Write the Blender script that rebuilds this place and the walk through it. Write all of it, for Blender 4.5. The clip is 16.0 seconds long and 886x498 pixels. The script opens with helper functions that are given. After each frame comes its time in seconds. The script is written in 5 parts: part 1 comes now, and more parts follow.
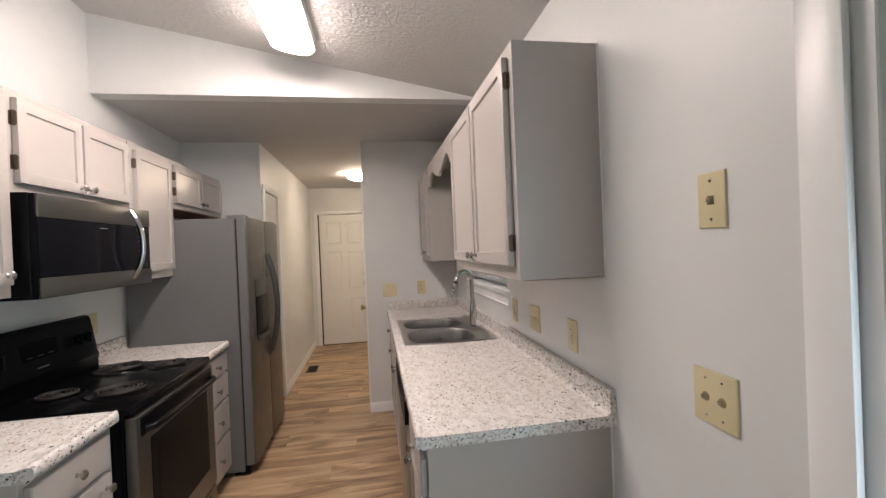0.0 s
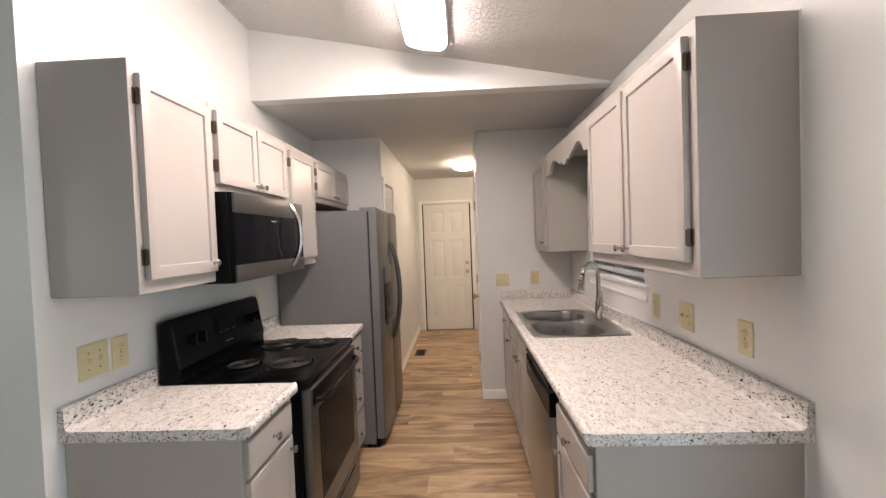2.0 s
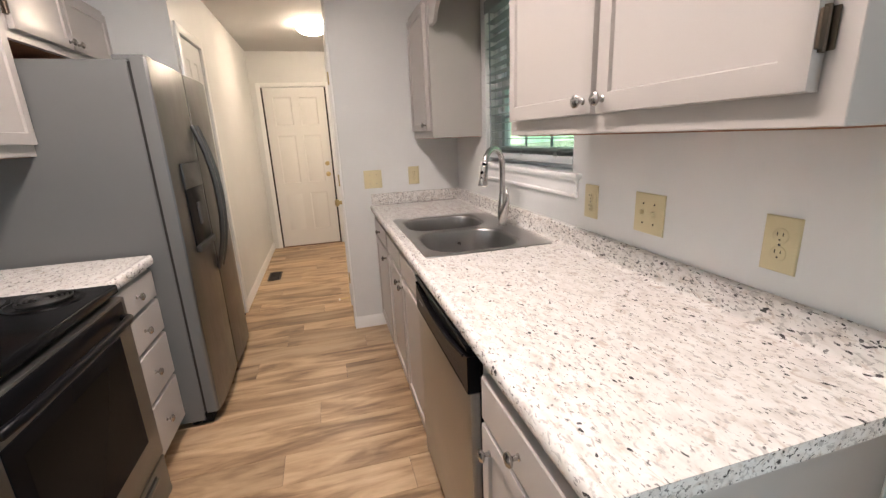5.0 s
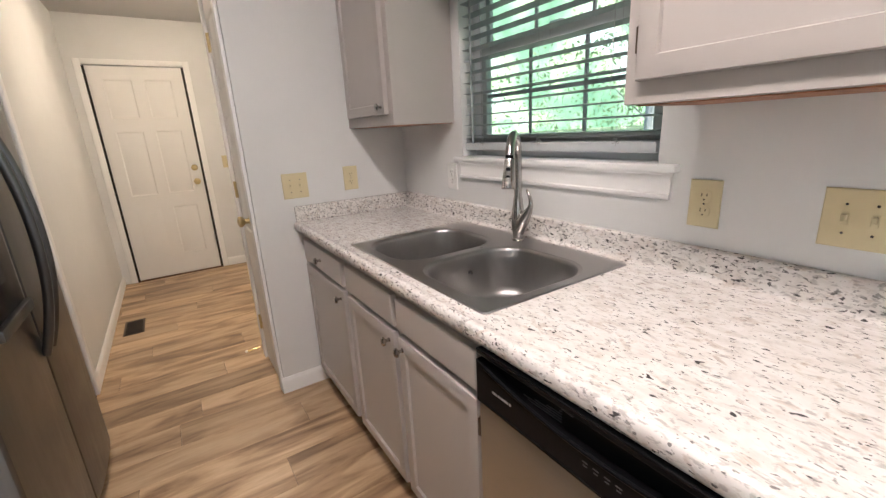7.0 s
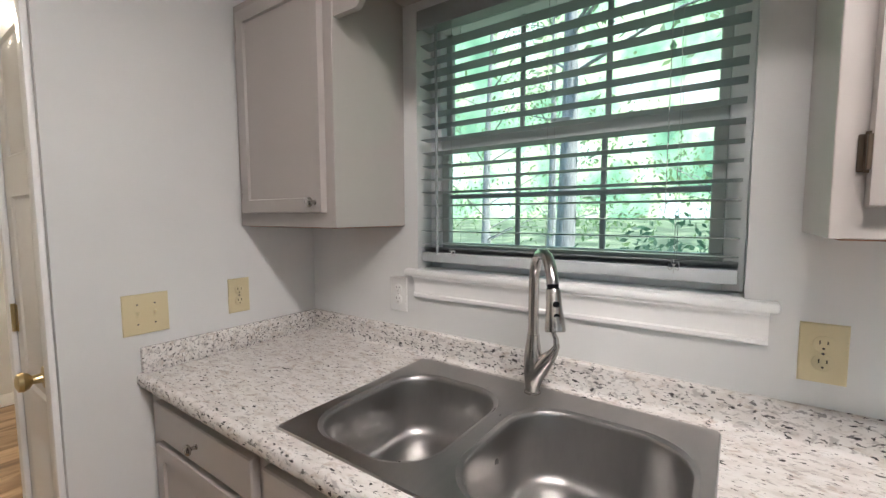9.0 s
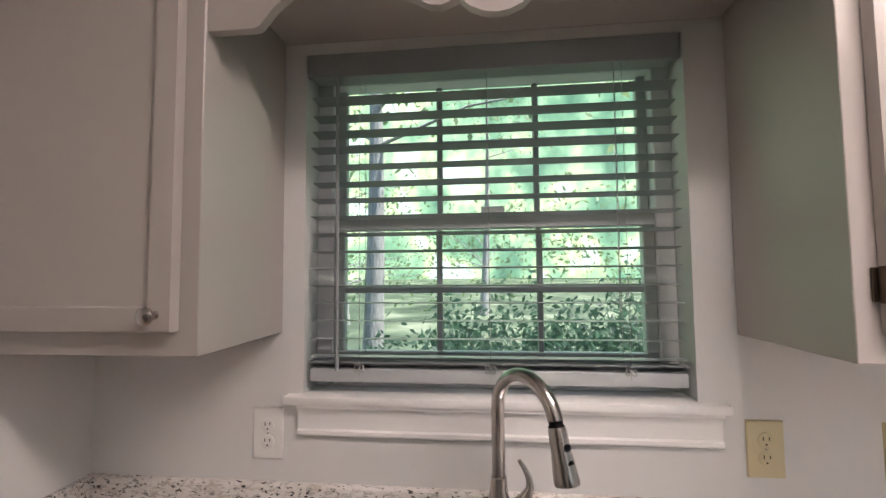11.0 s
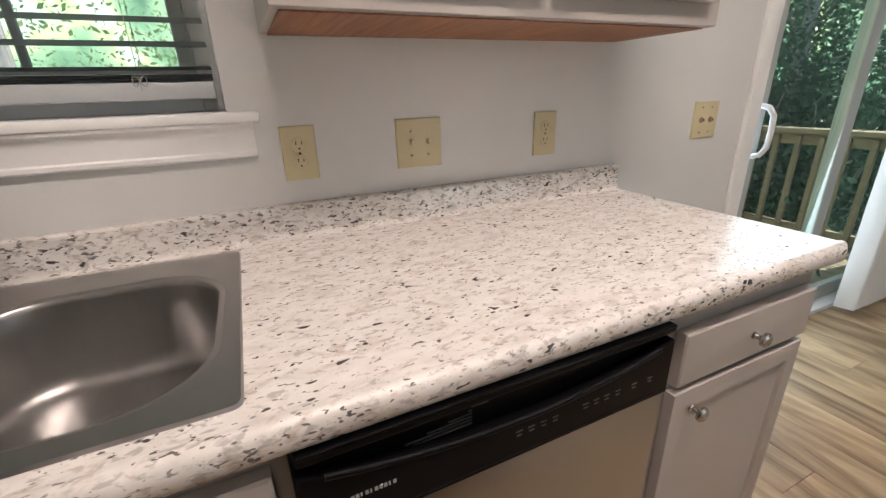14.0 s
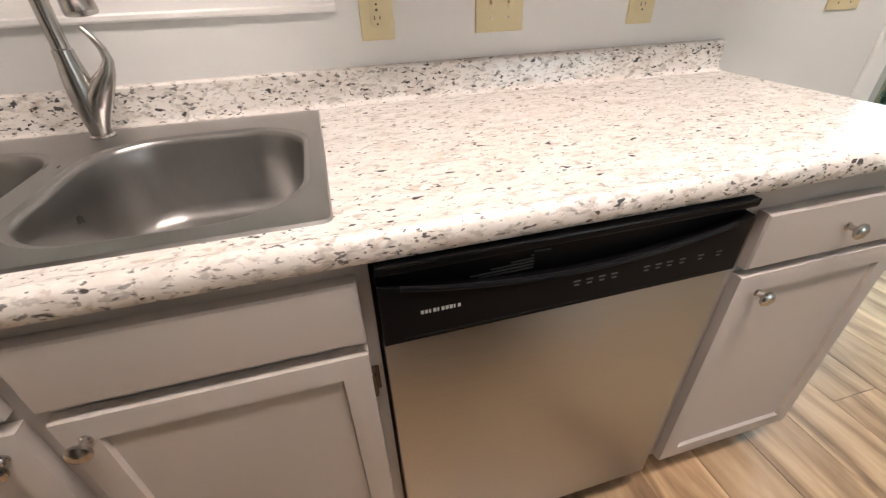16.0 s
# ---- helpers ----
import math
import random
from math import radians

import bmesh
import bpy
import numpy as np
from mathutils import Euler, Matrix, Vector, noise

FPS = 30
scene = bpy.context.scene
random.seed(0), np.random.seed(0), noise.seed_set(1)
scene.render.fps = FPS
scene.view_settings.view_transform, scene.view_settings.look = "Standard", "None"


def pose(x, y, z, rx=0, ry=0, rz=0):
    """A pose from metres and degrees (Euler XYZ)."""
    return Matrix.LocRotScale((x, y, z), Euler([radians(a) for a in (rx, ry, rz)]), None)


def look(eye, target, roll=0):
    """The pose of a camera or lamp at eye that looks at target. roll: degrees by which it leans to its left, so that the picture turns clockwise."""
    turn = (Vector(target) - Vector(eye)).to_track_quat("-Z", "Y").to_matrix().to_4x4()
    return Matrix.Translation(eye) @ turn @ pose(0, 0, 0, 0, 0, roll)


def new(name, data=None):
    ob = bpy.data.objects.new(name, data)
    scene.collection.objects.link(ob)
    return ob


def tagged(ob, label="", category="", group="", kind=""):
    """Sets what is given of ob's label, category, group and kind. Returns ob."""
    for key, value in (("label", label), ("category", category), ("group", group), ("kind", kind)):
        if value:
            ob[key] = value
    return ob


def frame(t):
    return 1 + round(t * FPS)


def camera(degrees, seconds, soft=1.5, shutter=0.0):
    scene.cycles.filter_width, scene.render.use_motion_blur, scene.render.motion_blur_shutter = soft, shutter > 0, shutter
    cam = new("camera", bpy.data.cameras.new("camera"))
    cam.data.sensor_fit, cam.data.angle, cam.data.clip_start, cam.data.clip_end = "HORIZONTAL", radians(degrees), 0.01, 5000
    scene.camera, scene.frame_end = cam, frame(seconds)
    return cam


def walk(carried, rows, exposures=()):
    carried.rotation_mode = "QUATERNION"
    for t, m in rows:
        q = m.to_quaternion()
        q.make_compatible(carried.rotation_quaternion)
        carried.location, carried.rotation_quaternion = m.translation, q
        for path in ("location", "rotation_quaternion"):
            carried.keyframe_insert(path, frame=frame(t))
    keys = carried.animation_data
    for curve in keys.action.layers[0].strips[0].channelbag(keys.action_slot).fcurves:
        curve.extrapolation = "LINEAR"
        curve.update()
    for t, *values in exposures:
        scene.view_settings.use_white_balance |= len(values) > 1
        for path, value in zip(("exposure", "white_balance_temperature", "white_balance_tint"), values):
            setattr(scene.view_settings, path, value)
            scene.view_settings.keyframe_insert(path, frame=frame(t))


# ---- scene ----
cam = camera(93.6, 16.0, soft=1.4)
PATH = [
    (0, (0.104, 0.155, 1.476), (0.434, 2.127, 1.46), -2.4),
    (0.5, (-0.022, 0.131, 1.544), (0.11, 2.125, 1.614), -1.9),
    (1, (-0.089, 0.128, 1.569), (-0.059, 2.126, 1.661), -1.9),
    (1.5, (-0.137, 0.139, 1.539), (-0.198, 2.138, 1.56), -2.1),
    (2, (-0.144, 0.162, 1.505), (-0.225, 2.16, 1.447), -2.2),
    (2.5, (-0.13, 0.16, 1.492), (-0.171, 2.156, 1.364), -2.0),
    (3, (-0.129, 0.176, 1.475), (-0.07, 2.165, 1.276), -1.7),
    (3.5, (-0.148, 0.269, 1.437), (0.039, 2.241, 1.157), -1.5),
    (4, (-0.121, 0.488, 1.404), (0.178, 2.434, 1.052), -1.7),
    (4.5, (-0.082, 0.755, 1.381), (0.319, 2.661, 0.925), -2.0),
    (4.7, (-0.072, 0.866, 1.373), (0.37, 2.754, 0.881), -2.2),
    (6.8, (-0.272, 1.737, 1.34), (0.696, 3.394, 0.775), -3.0),
    (7, (-0.283, 1.826, 1.325), (0.754, 3.445, 0.775), -3.0),
    (7.5, (-0.283, 2.029, 1.311), (0.905, 3.561, 0.819), -2.9),
    (8, (-0.288, 2.191, 1.302), (1.062, 3.605, 0.879), -2.2),
    (8.5, (-0.293, 2.386, 1.343), (1.229, 3.653, 1.06), -1.3),
    (8.7, (-0.283, 2.431, 1.364), (1.283, 3.654, 1.138), -0.9),
    (11, (-0.141, 2.951, 1.498), (1.846, 3.153, 1.614), -0.5),
    (11.5, (-0.114, 2.833, 1.508), (1.869, 2.605, 1.625), -1.3),
    (12, (-0.087, 2.703, 1.49), (1.838, 2.165, 1.561), -2.2),
    (12.5, (-0.081, 2.599, 1.477), (1.792, 1.896, 1.459), -2.8),
    (13, (-0.107, 2.535, 1.428), (1.731, 1.769, 1.247), -2.8),
    (13.5, (-0.142, 2.456, 1.327), (1.643, 1.666, 0.888), -2.3),
    (14, (-0.17, 2.458, 1.23), (1.535, 1.687, 0.525), -1.9),
    (14.5, (-0.205, 2.447, 1.18), (1.41, 1.713, 0.256), -1.5),
    (15, (-0.23, 2.441, 1.144), (1.314, 1.746, 0.079), -1.1),
    (15.5, (-0.227, 2.449, 1.135), (1.304, 1.838, 0.003), -1.0),
    (16, (-0.216, 2.495, 1.165), (1.404, 2.069, 0.071), -2.0),
]

walk(cam, [(t, look(eye, target, roll)) for t, eye, target, roll in PATH], [(0, 0.90, 6350, 12), (1.5, 1.08, 6550, 13), (2.5, 1.26, 6500, 13), (3.5, 1.36, 6450, 12), (4.5, 1.45, 6350, 11), (7.0, 1.33, 6150, 10), (8.5, 1.33, 5850, 5), (11, 1.02, 6400, 15), (12, 0.97, 6350, 14), (13.5, 0.74, 6550, 12), (14.5, 1.2, 6500, 11), (16, 1.5, 6500, 10)])

# ---------------------------------------------------------------- light
world = bpy.data.worlds.new("world")
scene.world = world
world.use_nodes = True
wn = world.node_tree.nodes
sky = wn.new("ShaderNodeTexSky")
sky.sky_type = "NISHITA"
sky.sun_disc = False
sky.sun_elevation = radians(58)
sky.sun_rotation = radians(175)
wn["Background"].inputs["Strength"].default_value = 0.15
world.node_tree.links.new(sky.outputs[0], wn["Background"].inputs["Color"])

sun = new("sun", bpy.data.lights.new("sun", "SUN"))
sun.data.energy, sun.data.angle, sun.data.color = 5.0, radians(0.6), (1.0, 0.95, 0.86)
sun.matrix_world = look((-0.6, -6, 9.6), (0, 0, 0))

TUBE_LIGHT, DOME_LIGHT = 23.0, 35.0


def daylight(name, x, y, z, wide, high, watts, color, aim=1, fall=0.15):
    """Area lamp set in an opening in place of sky light."""
    lamp_ = new(name, bpy.data.lights.new(name, "AREA"))
    lamp_.data.shape, lamp_.data.size, lamp_.data.size_y = "RECTANGLE", wide, high
    lamp_.data.energy, lamp_.data.color = watts, color
    lamp_.matrix_world = look((x, y, z), (x - aim, y, z - fall))


daylight("slider_daylight", 0.855, 0.16, 1.1, 0.95, 1.80, 9.0, (0.72, 0.89, 1.0), 1, 0.05)
# added fill light; its opening in the dining wall is never in view
daylight("dining_fill", -4.45, -0.6, 1.45, 1.9, 1.25, 7.0, (0.86, 0.95, 1.0), -1)

# ---------------------------------------------------------------- materials


def mat(name, color, rough=0.5, metal=0.0, emit=None, strength=0.0):
    m = bpy.data.materials.new(name)
    m.use_nodes = True
    b = m.node_tree.nodes["Principled BSDF"]
    b.inputs["Base Color"].default_value = (*color, 1)
    b.inputs["Roughness"].default_value = rough
    b.inputs["Metallic"].default_value = metal
    if emit:
        b.inputs["Emission Color"].default_value = (*emit, 1)
        b.inputs["Emission Strength"].default_value = strength
    return m


def duller(m, level):
    m.node_tree.nodes["Principled BSDF"].inputs["Specular IOR Level"].default_value = level
    return m


def nodes_of(m):
    nt = m.node_tree
    return nt.nodes, nt.links, nt.nodes["Principled BSDF"]


def coords(m, scale=(1, 1, 1), kind="Object", rot=(0, 0, 0)):
    n, l, b = nodes_of(m)
    tc = n.new("ShaderNodeTexCoord")
    mp = n.new("ShaderNodeMapping")
    mp.inputs["Scale"].default_value = scale
    mp.inputs["Rotation"].default_value = rot
    l.new(tc.outputs[kind], mp.inputs[0])
    return mp.outputs[0]


def noise_tex(m, vec, scale, detail=4, rough=0.55, distort=0.0):
    n, l, b = nodes_of(m)
    t = n.new("ShaderNodeTexNoise")
    t.inputs["Scale"].default_value = scale
    t.inputs["Detail"].default_value = detail
    t.inputs["Roughness"].default_value = rough
    t.inputs["Distortion"].default_value = distort
    l.new(vec, t.inputs["Vector"])
    return t.outputs["Fac"]


def ramp(m, fac, stops):
    n, l, b = nodes_of(m)
    r = n.new("ShaderNodeValToRGB")
    e = r.color_ramp.elements
    while len(e) < len(stops):
        e.new(0.5)
    for el, (p, c) in zip(e, stops):
        el.position = p
        el.color = (*c, 1) if len(c) == 3 else c
    l.new(fac, r.inputs[0])
    return r.outputs[0]


def mix(m, fac, a, b2, kind="MIX"):
    n, l, b = nodes_of(m)
    x = n.new("ShaderNodeMix")
    x.data_type = "RGBA"
    x.blend_type = kind
    for sock, v in ((x.inputs["Factor"], fac), (x.inputs["A"], a), (x.inputs["B"], b2)):
        if hasattr(v, "links"):
            l.new(v, sock)
        elif isinstance(v, (int, float)):
            sock.default_value = v
        else:
            sock.default_value = (*v, 1)
    return x.outputs["Result"]


def bump(m, height, strength=0.3, dist=0.002):
    n, l, b = nodes_of(m)
    k = n.new("ShaderNodeBump")
    k.inputs["Strength"].default_value = strength
    k.inputs["Distance"].default_value = dist
    l.new(height, k.inputs["Height"])
    l.new(k.outputs[0], b.inputs["Normal"])


def grey(v):
    return (v, v, v)


def rough_from(m, fac, lo, hi):
    n, l, b = nodes_of(m)
    l.new(ramp(m, fac, [(0.3, grey(lo)), (0.7, grey(hi))]), b.inputs["Roughness"])


def paint(name, color, rough, orange=0.15, size=90.0, mottled=0.04):
    """Wall or cabinet paint with roller texture and a faint unevenness."""
    m = mat(name, color, rough)
    n, l, b = nodes_of(m)
    v = coords(m)
    big = noise_tex(m, v, 1.7, 5)
    fine = noise_tex(m, v, size, 3)
    dark = tuple(c * (1 - mottled) for c in color)
    lite = tuple(min(1, c * (1 + mottled)) for c in color)
    l.new(ramp(m, big, [(0.3, dark), (0.7, lite)]), b.inputs["Base Color"])
    rough_from(m, big, rough - 0.02, rough + 0.02)
    bump(m, fine, orange, 0.0012)
    return m


WALL = paint("wall_paint", (0.735, 0.74, 0.732), 0.42, 0.12, 120)
TRIM = paint("trim_paint", (0.90, 0.90, 0.89), 0.3, 0.05, 60, 0.02)
DOORPAINT = paint("door_paint", (0.80, 0.79, 0.77), 0.38, 0.08, 80, 0.02)
CAB = paint("cabinet_paint", (0.445, 0.412, 0.388), 0.30, 0.1, 140, 0.03)
CABIN = mat("cabinet_underside_wood", (0.30, 0.13, 0.06), 0.6)
n_, l_, b_ = nodes_of(CABIN)
l_.new(ramp(CABIN, noise_tex(CABIN, coords(CABIN, (30, 2, 30)), 2.0, 4), [(0.3, (0.22, 0.09, 0.04)), (0.7, (0.38, 0.18, 0.09))]), b_.inputs["Base Color"])

CEIL = mat("textured_ceiling", (0.60, 0.59, 0.575), 0.8)
n_, l_, b_ = nodes_of(CEIL)
v_ = coords(CEIL)
k1 = ramp(CEIL, noise_tex(CEIL, v_, 42, 4, 0.6, 0.5), [(0.42, grey(0)), (0.62, grey(1))])
bump(CEIL, k1, 0.45, 0.007)
FLATCEIL = paint("flat_ceiling_paint", (0.56, 0.55, 0.54), 0.75, 0.2, 60)

# laminate with granite print: pale ground, grey and black flecks drawn out along the run
def granite(name, grey_at, black_at, big_at):
    """Printed laminate; the three marks set how dense the grey, black and large black flecks are."""
    m = mat(name, (0.7, 0.68, 0.64), 0.2)
    n, l, b = nodes_of(m)
    v = coords(m, (1.0, 0.5, 1.0), rot=(0, 0, 0.55))
    ground_ = ramp(m, noise_tex(m, v, 34, 5, 0.6, 0.4), [(0.30, (0.63, 0.59, 0.555)), (0.48, (0.745, 0.713, 0.68)), (0.68, (0.81, 0.79, 0.765))])
    c1 = mix(m, ramp(m, noise_tex(m, v, 45, 4, 0.6, 0.8), [(0.56, grey(0)), (0.68, grey(1))]), ground_, (0.56, 0.495, 0.44))
    c2 = mix(m, ramp(m, noise_tex(m, v, 95, 3, 0.55, 0.4), [(grey_at, grey(0)), (grey_at + 0.09, grey(0.7))]), c1, (0.40, 0.38, 0.36))
    fine = ramp(m, noise_tex(m, v, 140, 2, 0.5, 0.3), [(black_at, grey(0)), (black_at + 0.04, grey(1))])
    clump = ramp(m, noise_tex(m, v, 9, 3), [(0.36, grey(0.5)), (0.56, grey(1))])
    big = ramp(m, noise_tex(m, v, 75, 1, 0.5, 0.15), [(big_at, grey(0)), (big_at + 0.04, grey(1))])
    spot = mix(m, 1.0, mix(m, 1.0, fine, clump, "MULTIPLY"), big, "LIGHTEN")
    l.new(mix(m, spot, c2, (0.075, 0.070, 0.070)), b.inputs["Base Color"])
    bump(m, noise_tex(m, v, 180, 2), 0.05, 0.0006)
    return m


GRAN = granite("granite_laminate", 0.568, 0.637, 0.715)
GRANEDGE = granite("granite_laminate_edge", 0.535, 0.598, 0.685)


def steel(name, color, rough, stretch=(2, 2, 300), metal=1.0):
    """Brushed stainless steel with smudges."""
    m = mat(name, color, rough, metal)
    n, l, b = nodes_of(m)
    g = noise_tex(m, coords(m, stretch), 3.0, 3)
    s = noise_tex(m, coords(m), 5.0, 5)
    l.new(mix(m, 0.5, ramp(m, g, [(0.3, tuple(c * 0.9 for c in color)), (0.7, tuple(min(1, c * 1.06) for c in color))]),
              ramp(m, s, [(0.3, tuple(c * 0.92 for c in color)), (0.7, color)])), b.inputs["Base Color"])
    rough_from(m, mix(m, 0.5, g, s), rough - 0.07, rough + 0.09)
    bump(m, g, 0.06, 0.0005)
    return m


STEEL = steel("brushed_stainless", (0.205, 0.202, 0.196), 0.36, (300, 2, 2))
STEELV = steel("brushed_stainless_upright", (0.155, 0.157, 0.16), 0.33, (2, 300, 2))
SINKSTEEL = steel("sink_steel", (0.43, 0.42, 0.41), 0.33, (6, 18, 6))
NICKEL = mat("brushed_nickel", (0.48, 0.46, 0.44), 0.24, 1.0)
CHROME = mat("polished_chrome", (0.75, 0.75, 0.76), 0.09, 1.0)
BRASS = mat("polished_brass", (0.58, 0.46, 0.24), 0.28, 1.0)
BRONZE = mat("aged_hinge_metal", (0.13, 0.10, 0.075), 0.45, 0.9)
FRIDGESIDE = paint("grey_textured_enamel", (0.150, 0.153, 0.152), 0.42, 0.25, 260, 0.03)
BLACK = duller(paint("black_enamel", (0.004, 0.004, 0.0045), 0.20, 0.03, 50, 0.2), 0.14)
BLACKPL = duller(paint("black_plastic", (0.005, 0.005, 0.006), 0.30, 0.05, 300, 0.1), 0.09)
BLACKGLASS = duller(mat("black_glass", (0.006, 0.006, 0.008), 0.08), 0.06)
OVENGLASS = duller(mat("oven_glass", (0.006, 0.006, 0.007), 0.15), 0.03)
COIL = mat("burner_coil", (0.022, 0.020, 0.019), 0.6, 0.2)
IVORY = paint("ivory_plastic", (0.66, 0.58, 0.36), 0.35, 0.03, 60, 0.02)
IVORYDARK = mat("socket_slots", (0.06, 0.05, 0.035), 0.6)
WHITEPL = paint("white_plastic", (0.82, 0.82, 0.80), 0.3, 0.03, 60, 0.02)
GREYMARK = mat("grey_marking", (0.45, 0.45, 0.45), 0.5)
DIMMARK = mat("dim_grey_marking", (0.06, 0.06, 0.063), 0.5)
LOGOMARK = mat("worn_grey_marking", (0.20, 0.20, 0.20), 0.5)
# one blind in two tones: slats darkened as backlit, rail as lit from the front
BLIND = paint("backlit_blind_slat", (0.31, 0.34, 0.35), 0.4, 0.08, 60, 0.03)
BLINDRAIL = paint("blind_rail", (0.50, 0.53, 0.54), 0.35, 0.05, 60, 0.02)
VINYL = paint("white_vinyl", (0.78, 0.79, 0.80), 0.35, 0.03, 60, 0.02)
# sash and grid of the white window, their backlit darkness put into the colour
SASH = paint("backlit_sash", (0.44, 0.475, 0.465), 0.45, 0.03, 60, 0.03)
GRID = paint("backlit_grid", (0.34, 0.37, 0.38), 0.5, 0.03, 60, 0.03)
CORD = mat("blind_cord", (0.36, 0.37, 0.36), 0.8)
GASKET = mat("weatherstrip", (0.02, 0.018, 0.016), 0.8)
DARKGAP = mat("dark_gap", (0.012, 0.012, 0.012), 0.8)

GLASS = bpy.data.materials.new("window_glass")
GLASS.use_nodes = True
gn, gl = GLASS.node_tree.nodes, GLASS.node_tree.links
gn.remove(gn["Principled BSDF"])
gt, gg, gm = gn.new("ShaderNodeBsdfTransparent"), gn.new("ShaderNodeBsdfGlossy"), gn.new("ShaderNodeMixShader")
gt.inputs[0].default_value = (0.93, 0.97, 0.96, 1)
gg.inputs["Roughness"].default_value = 0.02
gm.inputs[0].default_value = 0.05
gl.new(gt.outputs[0], gm.inputs[1]), gl.new(gg.outputs[0], gm.inputs[2])
gl.new(gm.outputs[0], gn["Material Output"].inputs[0])

TUBE = mat("lit_diffuser", (0.9, 0.9, 0.9), 0.4, 0, (1.0, 0.855, 0.775), TUBE_LIGHT)
DOME = mat("lit_dome_glass", (0.9, 0.88, 0.82), 0.3, 0, (1.0, 0.79, 0.58), DOME_LIGHT)

# vinyl plank: each board takes its own tone and grain
PLANK = mat("vinyl_plank", (0.35, 0.22, 0.12), 0.38)
n_, l_, b_ = nodes_of(PLANK)
oi_ = n_.new("ShaderNodeObjectInfo")
vm_ = n_.new("ShaderNodeVectorMath")
vm_.operation = "ADD"
sc_ = n_.new("ShaderNodeVectorMath")
sc_.operation = "SCALE"
sc_.inputs[0].default_value = (37, 91, 13)
l_.new(oi_.outputs["Random"], sc_.inputs["Scale"])
l_.new(coords(PLANK, (0.75, 4.4, 1.0)), vm_.inputs[0])
l_.new(sc_.outputs[0], vm_.inputs[1])
g1_ = noise_tex(PLANK, vm_.outputs[0], 1.9, 4, 0.52, 1.3)
g2_ = noise_tex(PLANK, vm_.outputs[0], 9.0, 5, 0.65, 0.4)
wood_ = ramp(PLANK, g1_, [(0.31, (0.15, 0.087, 0.045)), (0.42, (0.31, 0.20, 0.11)), (0.53, (0.50, 0.345, 0.20)), (0.66, (0.62, 0.45, 0.28))])
wood2_ = mix(PLANK, 0.22, wood_, ramp(PLANK, g2_, [(0.35, (0.17, 0.098, 0.05)), (0.65, (0.55, 0.39, 0.25))]))
tone_ = ramp(PLANK, oi_.outputs["Random"], [(0.0, grey(0.80)), (1.0, grey(1.14))])
l_.new(mix(PLANK, 1.0, wood2_, tone_, "MULTIPLY"), b_.inputs["Base Color"])
rough_from(PLANK, g2_, 0.33, 0.46)
bump(PLANK, g2_, 0.12, 0.0008)
SUBFLOOR = mat("plank_joint", (0.05, 0.03, 0.02), 0.8)

# ---------------------------------------------------------------- mesh helpers


def box(bm, x0, x1, y0, y1, z0, z1, bevel=0.0, seg=1):
    """A box, with bevelled edges if asked."""
    x0, x1 = min(x0, x1), max(x0, x1)
    y0, y1 = min(y0, y1), max(y0, y1)
    z0, z1 = min(z0, z1), max(z0, z1)
    m = Matrix.Translation(((x0 + x1) / 2, (y0 + y1) / 2, (z0 + z1) / 2)) @ Matrix.Diagonal((x1 - x0, y1 - y0, z1 - z0, 1))
    r = bmesh.ops.create_cube(bm, size=1.0, matrix=m)
    if bevel > 0:
        es = list({e for v in r["verts"] for e in v.link_edges})
        bmesh.ops.bevel(bm, geom=es, offset=bevel, segments=seg, profile=0.5, affect="EDGES", clamp_overlap=True)
    return bm


def bm_box(*a, **k):
    return box(bmesh.new(), *a, **k)


def tube(bm, pts, radius, seg=12, cap=True):
    """A round bar along points; radius may be one number or one a point."""
    pts = [Vector(p) for p in pts]
    rad = [radius] * len(pts) if isinstance(radius, (int, float)) else list(radius)
    rings, ref = [], None
    for i, p in enumerate(pts):
        d = (pts[min(i + 1, len(pts) - 1)] - pts[max(i - 1, 0)]).normalized()
        if ref is None:
            ref = d.orthogonal().normalized()
        ref = (ref - d * ref.dot(d)).normalized()
        side = d.cross(ref)
        rings.append([bm.verts.new(p + (ref * math.cos(a) + side * math.sin(a)) * rad[i]) for a in (2 * math.pi * k / seg for k in range(seg))])
    for a, b in zip(rings, rings[1:]):
        for k in range(seg):
            bm.faces.new((a[k], a[(k + 1) % seg], b[(k + 1) % seg], b[k]))
    if cap:
        bm.faces.new(rings[0][::-1])
        bm.faces.new(rings[-1])
    return bm


def lathe(bm, profile, origin, axis, seg=20):
    """A turned shape: profile of (distance along the axis, radius)."""
    o, d = Vector(origin), Vector(axis).normalized()
    ref = d.orthogonal().normalized()
    side = d.cross(ref)
    rings = [[bm.verts.new(o + d * s + (ref * math.cos(a) + side * math.sin(a)) * max(r, 1e-4)) for a in (2 * math.pi * k / seg for k in range(seg))] for s, r in profile]
    for a, b in zip(rings, rings[1:]):
        for k in range(seg):
            bm.faces.new((a[k], a[(k + 1) % seg], b[(k + 1) % seg], b[k]))
    bm.faces.new(rings[0][::-1])
    bm.faces.new(rings[-1])
    return bm


